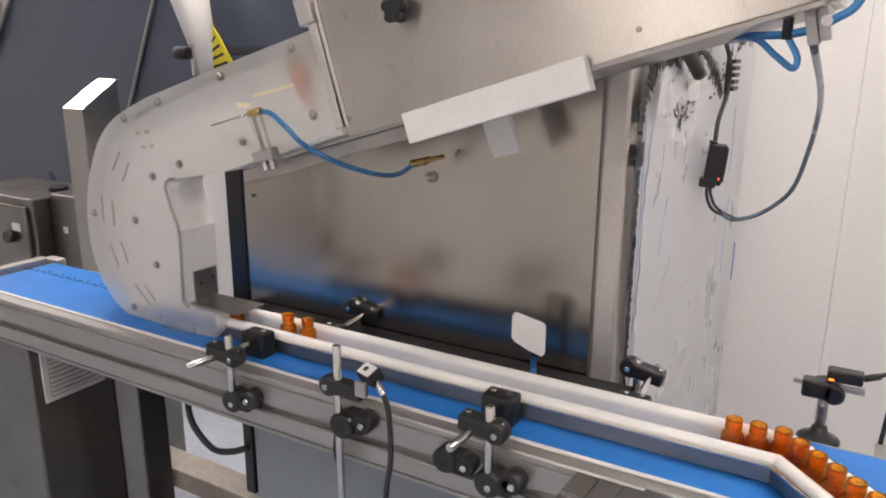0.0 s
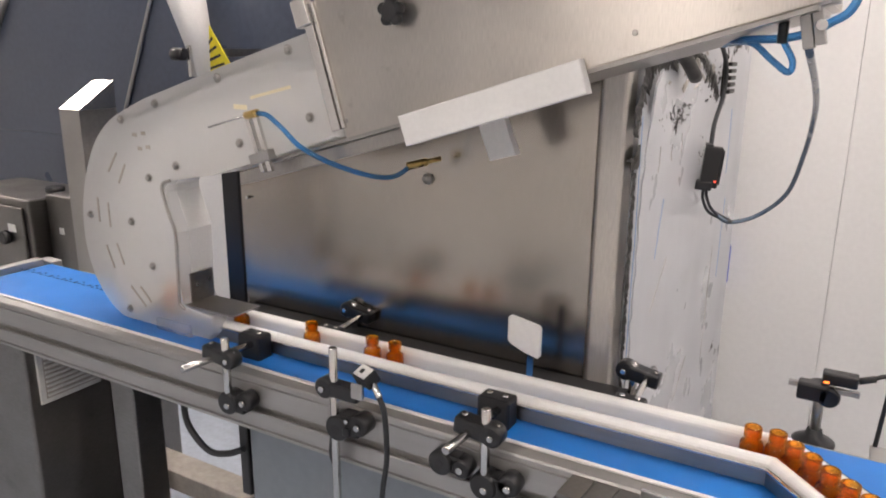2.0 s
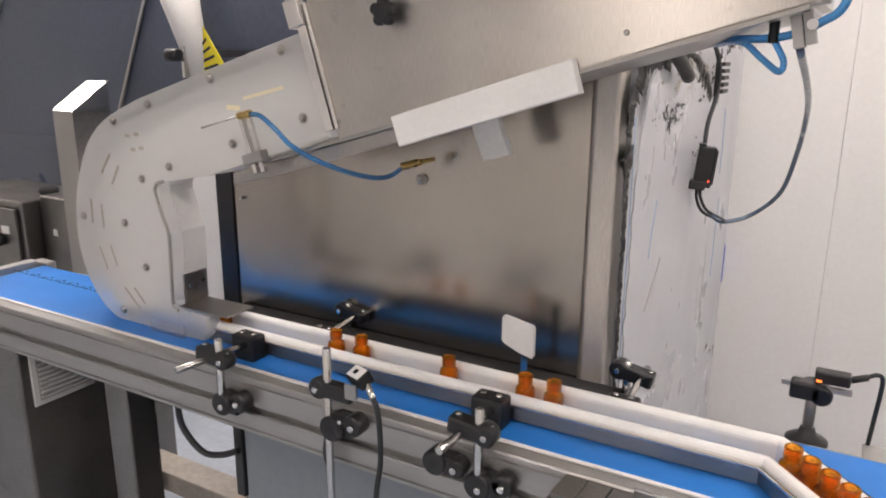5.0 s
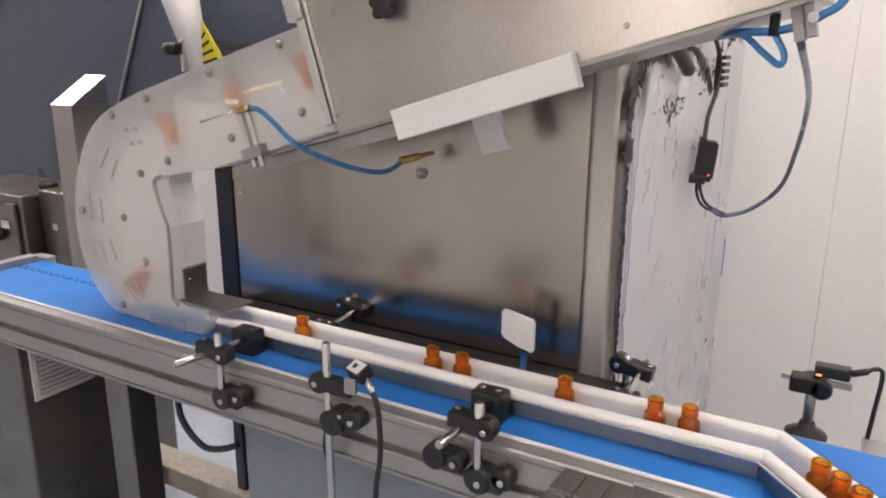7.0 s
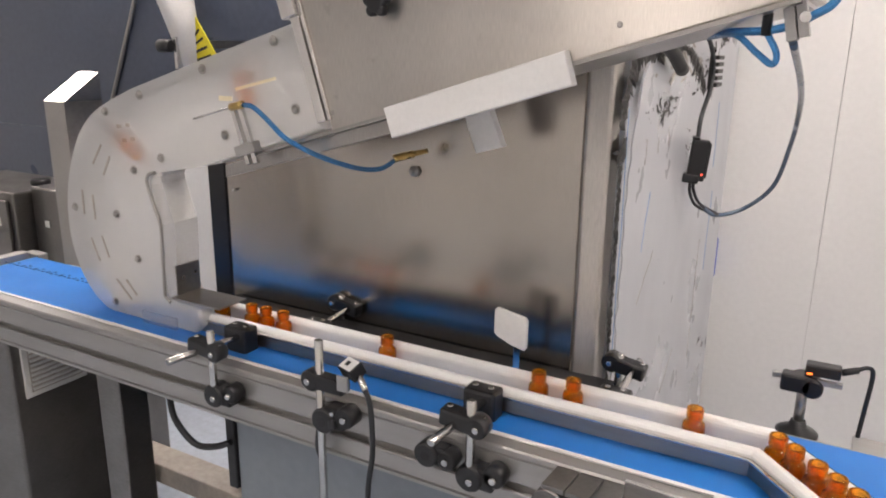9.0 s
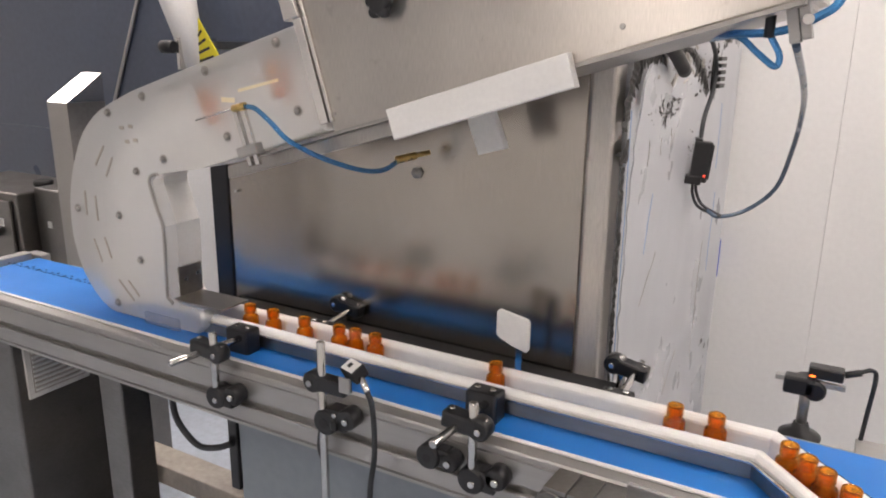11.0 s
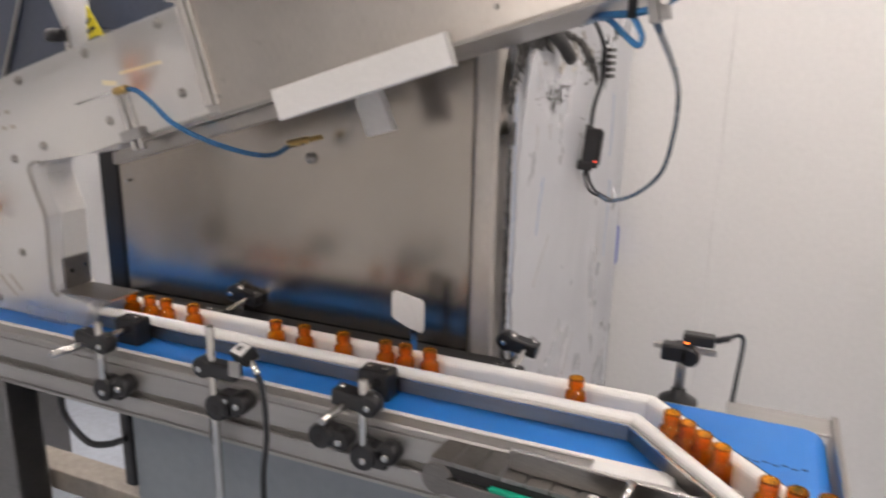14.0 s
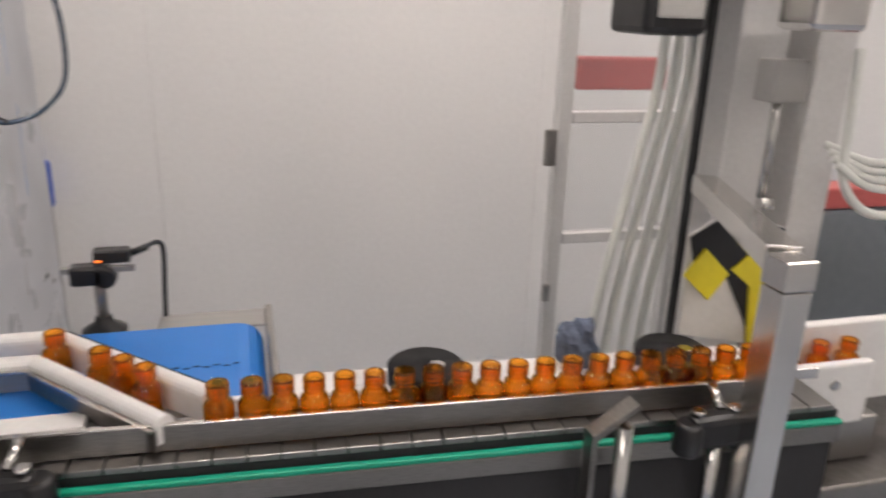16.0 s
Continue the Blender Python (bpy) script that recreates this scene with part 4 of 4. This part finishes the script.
cyl(bm, (0.466, NY + 0.172, 1.245), (0.49, NY + 0.2, 1.252), 0.007, 12, bev=0.001)
cyl(bm, (0.49, NY + 0.2, 1.252), (0.505, NY + 0.22, 1.256), 0.0045, 12)
part("coupling", bm, M_BRASS, nz, "brass coupling")

vl = thing("air_valve", "aluminium air valve block with blue hoses", "valve", (0, 0, 0))
m = Matrix.Translation((1.082, 0.09, 1.477)) @ Matrix.Rotation(math.radians(-12), 4, "Y")
bm = B()
bx(bm, -0.012, 0.0, -0.012, 0.012, -0.032, 0.035, 0.001, m)
bx(bm, 0.001, 0.012, -0.012, 0.012, -0.03, 0.035, 0.001, m)
part("block", bm, M_ALU, vl)
part("cross_plate", bx(B(), -0.03, 0.03, -0.014, 0.008, 0.01, 0.02, 0.001, m), M_ALU, vl)
part("screw", cyl(B(), (1.094, 0.076, 1.47), (1.094, 0.068, 1.47), 0.006, 12), M_CHROME, vl)
part("fitting", cyl(B(), (1.052, 0.1, 1.45), (1.052, 0.1, 1.49), 0.006, 12), M_BLACK, vl)
part("hose", tube(B(), [(1.054, 0.1, 1.452), (1.066, 0.1, 1.43), (1.062, 0.1, 1.418), (1.04, 0.12, 1.432), (1.01, 0.15, 1.452), (0.96, 0.25, 1.45)], 0.004), M_HOSE, vl, "blue air hose")
part("hose", tube(B(), [(0.94, 0.3, 1.45), (1.0, 0.15, 1.455), (1.06, 0.1, 1.457), (1.1, 0.09, 1.472), (1.125, 0.09, 1.5), (1.13, 0.1, 1.6)], 0.005), M_HOSE, vl, "blue air hose")
part("hose", tube(B(), [(1.08, 0.12, 1.444), (1.076, 0.36, 1.39), (1.066, 0.56, 1.337), (1.046, 0.73, 1.252), (1.014, 0.85, 1.15), (0.958, 0.88, 1.09), (0.908, 0.84, 1.076), (0.88, 0.84, 1.086)], 0.0048), M_HOSE2, vl, "dark grey hose in a wide loop")
sb = thing("cable_sensor", "black in-line sensor box hanging on a cable with a red light", "sensor", (0, 0, 0))
m = Matrix.Translation((0.856, 0.835, 1.195)) @ Matrix.Rotation(math.radians(14), 4, "Z") @ Matrix.Rotation(math.radians(5), 4, "Y")
bm = B()
bx(bm, -0.019, 0.019, -0.018, 0.014, -0.044, 0.046, 0.004, m)
bx(bm, -0.02, -0.004, -0.02, 0.012, 0.046, 0.052, 0.002, m)
bx(bm, -0.027, 0.008, -0.02, 0.012, -0.05, -0.030, 0.003, m)
part("body", bm, M_BLACK, sb)
part("ridge", bx(B(), 0.0195, 0.0225, -0.014, 0.01, -0.036, 0.04, 0.001, m), M_BLACK, sb)
part("lamp", bx(B(), 0.010, 0.014, -0.0195, -0.0182, -0.030, -0.026, 0, m), M_LED_R, sb, "small red light")
part("cable", tube(B(), [(0.852, 0.833, 1.243), (0.85, 0.86, 1.29), (0.848, 0.94, 1.343), (0.848, 0.95, 1.40), (0.848, 0.90, 1.44), (0.848, 0.8, 1.48)], 0.005), M_RUBBER, sb)
part("cable", tube(B(), [(0.845, 0.83, 1.148), (0.845, 0.84, 1.12), (0.86, 0.85, 1.09), (0.908, 0.836, 1.077)], 0.0035), M_RUBBER, sb)
part("cable", tube(B(), [(0.852, 0.83, 1.148), (0.853, 0.84, 1.125), (0.868, 0.85, 1.095), (0.912, 0.836, 1.078)], 0.0035), M_RUBBER, sb)

bh = thing("blue_brush", "blue plastic handled brush leaning at the wall", "brush", (0, 0, 0))
part("head", bx(B(), 0.78, 0.821, 1.485, 1.515, 0.735, 0.872, 0.012), M_BLUEP, bh)
part("handle", cyl(B(), (0.802, 1.5, 0.0), (0.802, 1.5, 0.735), 0.012, 14), M_STEEL_D, bh)


# ---------- chain conveyor with the filled lane ----------
LANE_TURN = math.radians(3.5)
# the chain conveyor runs a few degrees off the belt's line
SKEW = Matrix.Translation((1.297, -0.0675, 0)) @ Matrix.Rotation(-LANE_TURN, 4, "Z") @ Matrix.Translation((-1.297, 0.087, 0))


def skew(ob):
    ob.matrix_basis = SKEW @ ob.matrix_basis
    return ob


cc = skew(thing("chain_conveyor", "stainless steel slat chain conveyor with a green wear strip", "conveyor", (0, 0, 0)))
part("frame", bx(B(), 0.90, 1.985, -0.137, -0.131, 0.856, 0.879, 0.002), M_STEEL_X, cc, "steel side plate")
part("frame", bx(B(), 0.90, 1.985, -0.036, -0.034, 0.80, 0.868, 0.0), M_STEEL_B, cc)
part("wear_strip", bx(B(), 0.96, 1.985, -0.1385, -0.1295, 0.8795, 0.8855, 0.002), M_GREEN, cc, "bright green wear strip")
# Solid near-black block added for the darkness below the side plate.
part("under_shade", bx(B(), 1.0, 1.985, -0.128, -0.04, 0.4, 0.855), M_DARK, cc)
part("end_roller", cyl(B(), (0.885, -0.132, 0.872), (0.885, -0.036, 0.872), 0.022, 24), M_STEEL_X, cc, "steel return roller")
lk = bx(B(), -0.0155, 0.0155, -0.128, -0.034, 0.8925, 0.8995, 0.001)
first = part("slat", lk, M_LINKS, cc)
for k in range(33):
    o = new("slat", first.data)
    o.parent = cc
    o.location = (0.922 + 0.0325 * k, 0, 0)
first.location = (0.922 - 0.0325, 0, 0)
# Solid web, coloured near-black for the shade between the slats.
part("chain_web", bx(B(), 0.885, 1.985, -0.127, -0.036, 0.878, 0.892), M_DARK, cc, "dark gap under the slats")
fr = skew(thing("lane_rail", "straight stainless steel lane rail beside the bottles", "guide rail", (0, 0, 0)))
bm = B()
bx(bm, 0.975, 1.93, -0.1085, -0.104, 0.9005, 0.928, 0.0012)
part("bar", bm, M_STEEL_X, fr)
# Lighter steel strip paints the highlight along the rail's top bevel.
part("top_highlight", bx(B(), 0.975, 1.93, -0.109, -0.1035, 0.9281, 0.9295, 0.0004), M_STEEL_B, fr, "top edge highlight, put in as a brighter steel strip")
bm = B()
bx(bm, 1.33, 2.0, -0.0695, -0.066, 0.9005, 0.915, 0.0008)
part("rear_bar", bm, M_STEEL_B, fr)
tp = thing("transfer_plate", "white plastic transfer plate between the two conveyors", "plate", (0, 0, 0))
part("plate", bx(B(), 1.07, 1.17, -0.036, -0.0095, 0.9035, 0.9085, 0.001), M_WHITE, tp)
rb = skew(thing("rear_bed", "white plastic bed behind the bottle lane", "bed", (0, 0, 0)))
part("slab", bx(B(), 1.375, 1.97, -0.03, 0.058, 0.86, 0.888, 0.003), M_WHITE, rb)
part("support", bx(B(), 1.5, 1.9, -0.01, 0.045, 0.0, 0.8595, 0.003), M_STEEL_D, rb)


def lane_clamp(x):
    th = thing("lane_clamp", "black clamp with steel bolts on the chain conveyor", "clamp", (x, -0.119 - 0.061 * (x - 1.297), 0.898), "lane clamps")
    bm = bx(B(), -0.032, 0.032, -0.026, 0.0, -0.018, 0.02, 0.008)
    cyl(bm, (-0.032, -0.014, -0.024), (-0.032, -0.014, 0.014), 0.016, 20, bev=0.004)
    cyl(bm, (0.032, -0.014, -0.024), (0.032, -0.014, 0.014), 0.016, 20, bev=0.004)
    part("body", bm, M_BLACK, th)
    for x0 in (-0.022, 0.022):
        part("bolt", cyl(B(), (x0, -0.012, 0.02), (x0, -0.012, 0.0255), 0.0075, 12, bev=0.001), M_CHROME, th)
    part("rod", cyl(B(), (0.008, -0.008, 0.02), (0.014, 0.022, 0.036), 0.005, 12), M_CHROME, th)
    part("bore", cyl(B(), (-0.022, -0.026, -0.004), (-0.022, -0.0266, -0.004), 0.006, 12), M_DARK, th)
    part("drop_rod", cyl(B(), (0.004, -0.012, -0.018), (0.004, -0.012, -0.16), 0.008, 14), M_CHROME, th)


lane_clamp(1.114)
lane_clamp(1.808)
sg = thing("steel_bracket", "bent steel bracket with an upright rod", "bracket", (1.685, -0.152, 0.03))
bm = B()
bx(bm, -0.025, -0.018, -0.02, 0.0, 0.78, 0.885, 0.001)
bx(bm, -0.025, 0.03, -0.02, 0.0, -0.004, 0.004, 0.001, Matrix.Translation((0, 0, 0.895)) @ Matrix.Rotation(math.radians(-35), 4, "Y"))
part("plate", bm, M_STEEL_X, sg)
part("rod", cyl(B(), (0.01, -0.02, 0.70), (0.01, -0.02, 0.893), 0.009, 16), M_CHROME, sg)


def guide_wheel(x, y):
    th = thing("idler_unit", "low black plastic idler with a steel nut behind the bottles", "idler", (x, y, -0.005), "guide wheels")
    part("disc", lathe(B(), [(0.02, 0.898), (0.02, 0.914), (0.041, 0.915), (0.044, 0.918), (0.044, 0.937), (0.041, 0.94), (0.014, 0.941), (0.011, 0.943), (0.003, 0.943)], 32), M_MATT, th)
    part("nut", cyl(B(), (0.01, -0.012, 0.9405), (0.01, -0.012, 0.944), 0.009, 6), M_CHROME, th)


guide_wheel(1.525, -0.022)
guide_wheel(1.826, -0.042)

# ---------- filling station at the end ----------
por = thing("portal_post", "square steel portal post with an arm reaching back", "post", (1.846, -0.185, 0))
part("post", bx(B(), -0.017, 0.017, -0.017, 0.017, 0.0, 1.066, 0.002), M_STEEL_B, por)
part("corner_block", bx(B(), -0.018, 0.018, -0.018, 0.018, 1.067, 1.098, 0.002), M_STEEL_B, por)
m = Matrix.Translation((0, 0, 1.086)) @ Matrix.Rotation(math.radians(-23), 4, "Z") @ Matrix.Rotation(math.radians(-2), 4, "X")
part("arm", bx(B(), -0.018, 0.018, 0.024, 0.42, -0.012, 0.016, 0.002, m), M_STEEL_B, por)
hz = thing("hazard_plate", "yellow and black hazard plate on the station", "sign", (-0.036, 0, 0.018))
part("plate", prism(B(), [(1.935, 0.885), (2.07, 0.855), (2.075, 1.03), (1.985, 1.055), (1.93, 1.025)], 0.0525, 0.056), M_LGREY, hz, "worn grey carrier plate")
part("field", prism(B(), [(1.94, 0.99), (1.93, 1.024), (1.985, 1.054), (2.074, 1.029), (2.069, 0.87), (2.05, 0.87), (1.998, 0.96), (1.957, 1.006)], 0.0498, 0.0522), M_BLACK, hz, "black field")
part("mark", prism(B(), [(1.926, 0.972), (1.954, 1.008), (1.995, 0.97), (1.968, 0.934)], 0.046, 0.0495), M_YELLOW, hz)
part("mark", prism(B(), [(1.998, 0.975), (2.045, 1.012), (2.06, 1.0), (2.064, 0.92), (2.058, 0.862), (2.042, 0.862), (2.03, 0.95)], 0.046, 0.0495), M_YELLOW, hz)
st = thing("filling_station", "tall grey filling station frame with dark edge and fittings", "machine", (-0.04, 0, 0.0))
part("upright", bx(B(), 2.11, 2.2, 0.25, 0.35, 0.0, 1.8, 0.004), M_FROST, st)
part("dark_upright", bx(B(), 2.080, 2.091, 0.285, 0.296, 0.75, 1.8, 0.001), M_BLACK, st, "narrow black upright")
part("upright", bx(B(), 2.23, 2.3, 0.22, 0.32, 0.0, 1.8, 0.004), M_FROST, st)
part("slide_rod", cyl(B(), (2.13, 0.17, 1.05), (2.13, 0.17, 1.25), 0.007, 14), M_CHROME, st)
part("slide_block", bx(B(), 2.105, 2.16, 0.15, 0.195, 1.2, 1.26, 0.003), M_ALU, st)
part("bolt", cyl(B(), (2.12, 0.16, 1.05), (2.14, 0.16, 1.05), 0.01, 12), M_CHROME, st)
part("valve_head", bx(B(), 2.11, 2.2, 0.1, 0.18, 1.3, 1.36, 0.01), M_STEEL_B, st)
bm = bx(B(), 2.030, 2.160, -0.062, -0.048, 0.806, 0.897, 0.004)
bx(bm, 2.034, 2.160, -0.0479, -0.0125, 0.806, 0.854, 0.002)
part("nest_block", bm, M_WHITE, st, "white plastic bottle nest")
part("nest_screw", cyl(B(), (2.10, -0.062, 0.868), (2.10, -0.065, 0.868), 0.007, 14, bev=0.001), M_CHROME, st)
part("nest_back", bx(B(), 2.075, 2.35, -0.012, 0.004, 0.806, 0.930, 0.003), M_WHITE, st)
part("bed", bx(B(), 2.0, 2.9, -0.1, 0.1, 0.66, 0.738, 0.004), M_STEEL_X, st)
part("nest_stand", bx(B(), 2.06, 2.2, -0.05, -0.01, 0.739, 0.805, 0.003), M_STEEL_D, st)
part("rear_cabinet", bx(B(), 2.35, 3.0, 0.3, 0.7, 0.0, 0.99, 0.006), M_PAD, st, "grey cabinet behind the uprights")
part("red_part", bx(B(), 2.36, 2.6, 0.3, 0.36, 0.992, 1.03, 0.004), M_RED, st)
part("brass_stem", cyl(B(), (2.072, 0.03, 0.88), (2.072, 0.03, 0.96), 0.005, 12), M_BRASS, st)
cam_box = thing("inspection_camera", "black inspection camera box with a grey face", "camera box", (-0.06, 0, 0.005))
part("body", bx(B(), 1.97, 2.075, 0.25, 0.37, 1.28, 1.55, 0.012), M_BLACK, cam_box)
part("face", bx(B(), 1.985, 2.06, 0.244, 0.249, 1.305, 1.5, 0.004), M_LGREY, cam_box)
hb = thing("hose_bundle", "bundle of white hoses looping beside the station", "hoses", (0, 0, 0))
for k in range(4):
    part("hose", tube(B(), [(2.15, 0.1 + 0.01 * k, 1.12 + 0.008 * k), (2.2, 0.08, 1.09 + 0.012 * k), (2.27, 0.06, 1.1 + 0.016 * k), (2.4, 0.05, 1.16 + 0.02 * k)], 0.006), M_HOSEW, hb)
part("hose", tube(B(), [(2.15, 0.1, 1.28), (2.158, 0.1, 1.18), (2.165, 0.1, 1.1), (2.2, 0.09, 1.055), (2.25, 0.08, 1.05), (2.32, 0.07, 1.09)], 0.007), M_HOSEW, hb)
for k in range(4):
    part("hose", tube(B(), [(2.015 + 0.027 * k, 0.37, 1.5), (2.015 + 0.027 * k, 0.37, 1.22), (1.985 + 0.03 * k, 0.37, 1.05), (1.942 + 0.033 * k, 0.37, 0.80), (1.93 + 0.034 * k, 0.37, 0.6)], 0.0085), M_HOSEW, hb)

dr = thing("machine_door", "clear guard door in an aluminium frame with hinges", "door", (0, 0, 0))
part("stile", bx(B(), 2.05, 2.085, 0.84, 0.87, 0.3, 1.8, 0.003), M_FROST, dr)
part("stile", bx(B(), 2.38, 2.42, 0.84, 0.87, 0.3, 1.8, 0.003), M_FROST, dr)
for z in (1.078, 0.782):
    part("rail", bx(B(), 2.086, 2.379, 0.84, 0.87, z - 0.015, z + 0.012, 0.003), M_FROST, dr)
part("pane", bx(B(), 2.086, 2.379, 0.852, 0.857, 1.091, 1.7), M_CLEAR, dr, "clear plastic pane")
part("pane", bx(B(), 2.086, 2.379, 0.852, 0.857, 0.795, 1.062), M_CLEAR, dr, "clear plastic pane")
part("hinge", bx(B(), 2.018, 2.046, 0.825, 0.839, 0.966, 1.051, 0.003), M_STEEL_D, dr)
part("hinge", bx(B(), 2.04, 2.058, 0.825, 0.839, 0.623, 0.667, 0.003), M_STEEL_D, dr)
tr = thing("red_tray", "red plastic tray behind the guard door", "tray", (0, 0, 0))
part("tray", bx(B(), 2.11, 2.345, 0.88, 0.95, 1.135, 1.21, 0.006), M_RED, tr)
bag = thing("crumpled_bag", "crumpled blue and dark cleaning cloth on the bed", "cloth", (1.735, 0.025, 0.918))
bm = B()
res = bmesh.ops.create_icosphere(bm, subdivisions=3, radius=0.026)
for v in res["verts"]:
    n = noise.noise(v.co * 60) * 0.012
    v.co = v.co + v.co.normalized() * n
    v.co.z = max(-0.03, v.co.z * 1.3)
part("cloth", bm, mat("blue_grey_cloth", (0.12, 0.15, 0.22), 0.7, var=0.4, scale=40, grain=200, bump=0.2), bag)

film = thing("plastic_film", "crumpled sheet of clear plastic film on the white bed", "film", (0, 0, 0))
bm = B()
nx, ny = 26, 8
grid = [[bm.verts.new((1.43 + 0.0085 * a + 0.004 * noise.noise(Vector((a * 0.7, b * 0.9, 4))), -0.01 + 0.008 * b, 0.8935 + 0.011 * abs(noise.noise(Vector((a * 0.45, b * 0.6, 1)))) + 0.004 * abs(noise.noise(Vector((a * 1.3, b * 1.1, 7)))))) for b in range(ny)] for a in range(nx)]
for a in range(nx - 1):
    for b in range(ny - 1):
        bm.faces.new((grid[a][b], grid[a + 1][b], grid[a + 1][b + 1], grid[a][b + 1]))
bmesh.ops.solidify(bm, geom=list(bm.faces), thickness=0.0006)
part("sheet", bm, M_CLEAR, film)

# ---------- bottles ----------
# outer wall from the foot to the rounded rim, then the inner wall back down
prof = [(0.0, 0.0015), (0.0100, 0.0008), (0.0125, 0.0), (0.0144, 0.0010), (0.0153, 0.0036), (0.0153, 0.0325), (0.0151, 0.0352), (0.0143, 0.0378), (0.0126, 0.0396), (0.0105, 0.0406), (0.0094, 0.0416), (0.0092, 0.0432), (0.0096, 0.0446),
        (0.0111, 0.0454), (0.0117, 0.0466), (0.0113, 0.0476), (0.0109, 0.0482), (0.0109, 0.0494), (0.0115, 0.0502), (0.0115, 0.0512), (0.0109, 0.0520), (0.0110, 0.0532), (0.0115, 0.0542), (0.0115, 0.0574), (0.0110, 0.0592), (0.0099, 0.0600),
        (0.0088, 0.0594), (0.0082, 0.0560), (0.0080, 0.0420), (0.0095, 0.0402), (0.0128, 0.0372), (0.0139, 0.0325), (0.0139, 0.0045), (0.0120, 0.0028), (0.0, 0.0034)]
bm = B()
lathe(bm, prof, 24, None, False)
bottle_mesh = bpy.data.meshes.new("bottle")
bmesh.ops.recalc_face_normals(bm, faces=bm.faces)
bm.to_mesh(bottle_mesh)
bm.free()
bottle_mesh.materials.append(M_AMBER)
bottle_mesh.materials.append(M_AMBER_N)
for poly in bottle_mesh.polygons:
    poly.material_index = 1 if poly.center.z > 0.0425 else 0

TAIL = [(0, 1.044), (1.5, 1.062), (3.5, 1.110), (7, 1.195), (9, 1.205), (12.5, 1.288), (14, 1.37), (14.5, 1.379), (15, 1.384), (15.5, 1.406), (16, 1.436)]


def tail(t):
    return float(np.interp(t, [a for a, _ in TAIL], [b for _, b in TAIL]))


S_C = BEND[0] + math.hypot(TURN_END[0] - BEND[0], TURN_END[1] - BEND[1])


def lane(s):
    """The place of a bottle's foot at s metres along the lane."""
    if s <= BEND[0]:
        return s, BEND[1], 0.9012
    if s <= S_C:
        k = (s - BEND[0]) / (S_C - BEND[0])
        return BEND[0] + k * (TURN_END[0] - BEND[0]), BEND[1] + k * (TURN_END[1] - BEND[1]), 0.9012
    d = s - S_C
    return TURN_END[0] + d * math.cos(LANE_TURN), TURN_END[1] - d * math.sin(LANE_TURN), 0.9012


# the way through the chute: seconds before leaving it, x, z and turn of the bottle's middle
FALL = [(3.2, 0.80, 1.53, 163), (2.2, 0.52, 1.447, 163), (1.62, 0.325, 1.388, 163), (1.0, 0.22, 1.357, 163), (0.62, 0.05, 1.298, 158), (0.5, -0.05, 1.262, 140), (0.4, -0.135, 1.205, 112), (0.32, -0.172, 1.12, 85), (0.24, -0.165, 1.03, 58), (0.16, -0.12, 0.965, 28), (0.08, -0.03, 0.933, 0), (0.0, 0.1, 0.9312, 0)]


def chute_pose(tau):
    ks = [-f[0] for f in FALL]
    x, z, a = (float(np.interp(-tau, ks, [f[i] for f in FALL])) for i in (1, 2, 3))
    return Matrix.Translation((x, BEND[1], z)) @ Matrix.Rotation(math.radians(a), 4, "Y") @ Matrix.Translation((0, 0, -0.030))


FEED = [0.302, 0.255, 0.12, -0.055, -0.11, -0.386, -0.615, -0.657, -0.692, -0.77, -0.845, -0.902, -1.08, -1.143, -1.181, -1.226, -1.33, -1.41, -1.50]
GAPS = [0.038, 0.068, 0.1, 0.132, 0.162, 0.25]
# how the last bottles slide round the bend, every half second from 14 s on
LATE = [(1.339, 1.351, 1.353, 1.373, 1.406), (1.264, 1.268, 1.299, 1.327, 1.373), (1.232, 1.234, 1.247, 1.262, 1.281), (1.203, 1.205, 1.221, 1.232, 1.247), (1.173, 1.175, 1.191, 1.202, 1.211), (1.015, 1.054, 1.102, 1.121, 1.133)]


def motions():
    label = "empty amber glass bottle with an open threaded neck"
    times = [i * 0.5 for i in range(33)]
    for k in range(19):
        ob = tagged(new("bottle", bottle_mesh), label, "bottle", "amber bottles")
        turn = Matrix.Rotation(k * 1.7, 4, "Z")
        walk(ob, [(t, Matrix.Translation(lane(tail(t) + 0.0307 * k)) @ turn) for t in times])
    for k in range(3):
        ob = tagged(new("bottle", bottle_mesh), label, "bottle", "amber bottles")
        x = 2.012 + 0.046 * k
        walk(ob, [(0, pose(x, -0.03, 0.855)), (16, pose(x, -0.03, 0.855))])
    for j, c in enumerate(FEED):
        ob = tagged(new("bottle", bottle_mesh), label, "bottle", "amber bottles")
        leave = (0.1 - c) / 0.1
        ts = set(times) | {round(leave - f[0], 3) for f in FALL if 0 < leave - f[0] < 16}
        rows, last = [], -1
        for t in sorted(ts):
            if frame(t) == last:
                continue
            last = frame(t)
            if t < leave:
                m = chute_pose(min(leave - t, 3.2))
            else:
                s = c + 0.1 * t
                if j < len(GAPS):
                    s = min(s, tail(t) - GAPS[j]) if t < 13.9 else float(np.interp(t, (14, 14.5, 15, 15.5, 16), LATE[j]))
                m = Matrix.Translation(lane(s))
            rows.append((t, m))
        walk(ob, rows)


motions()
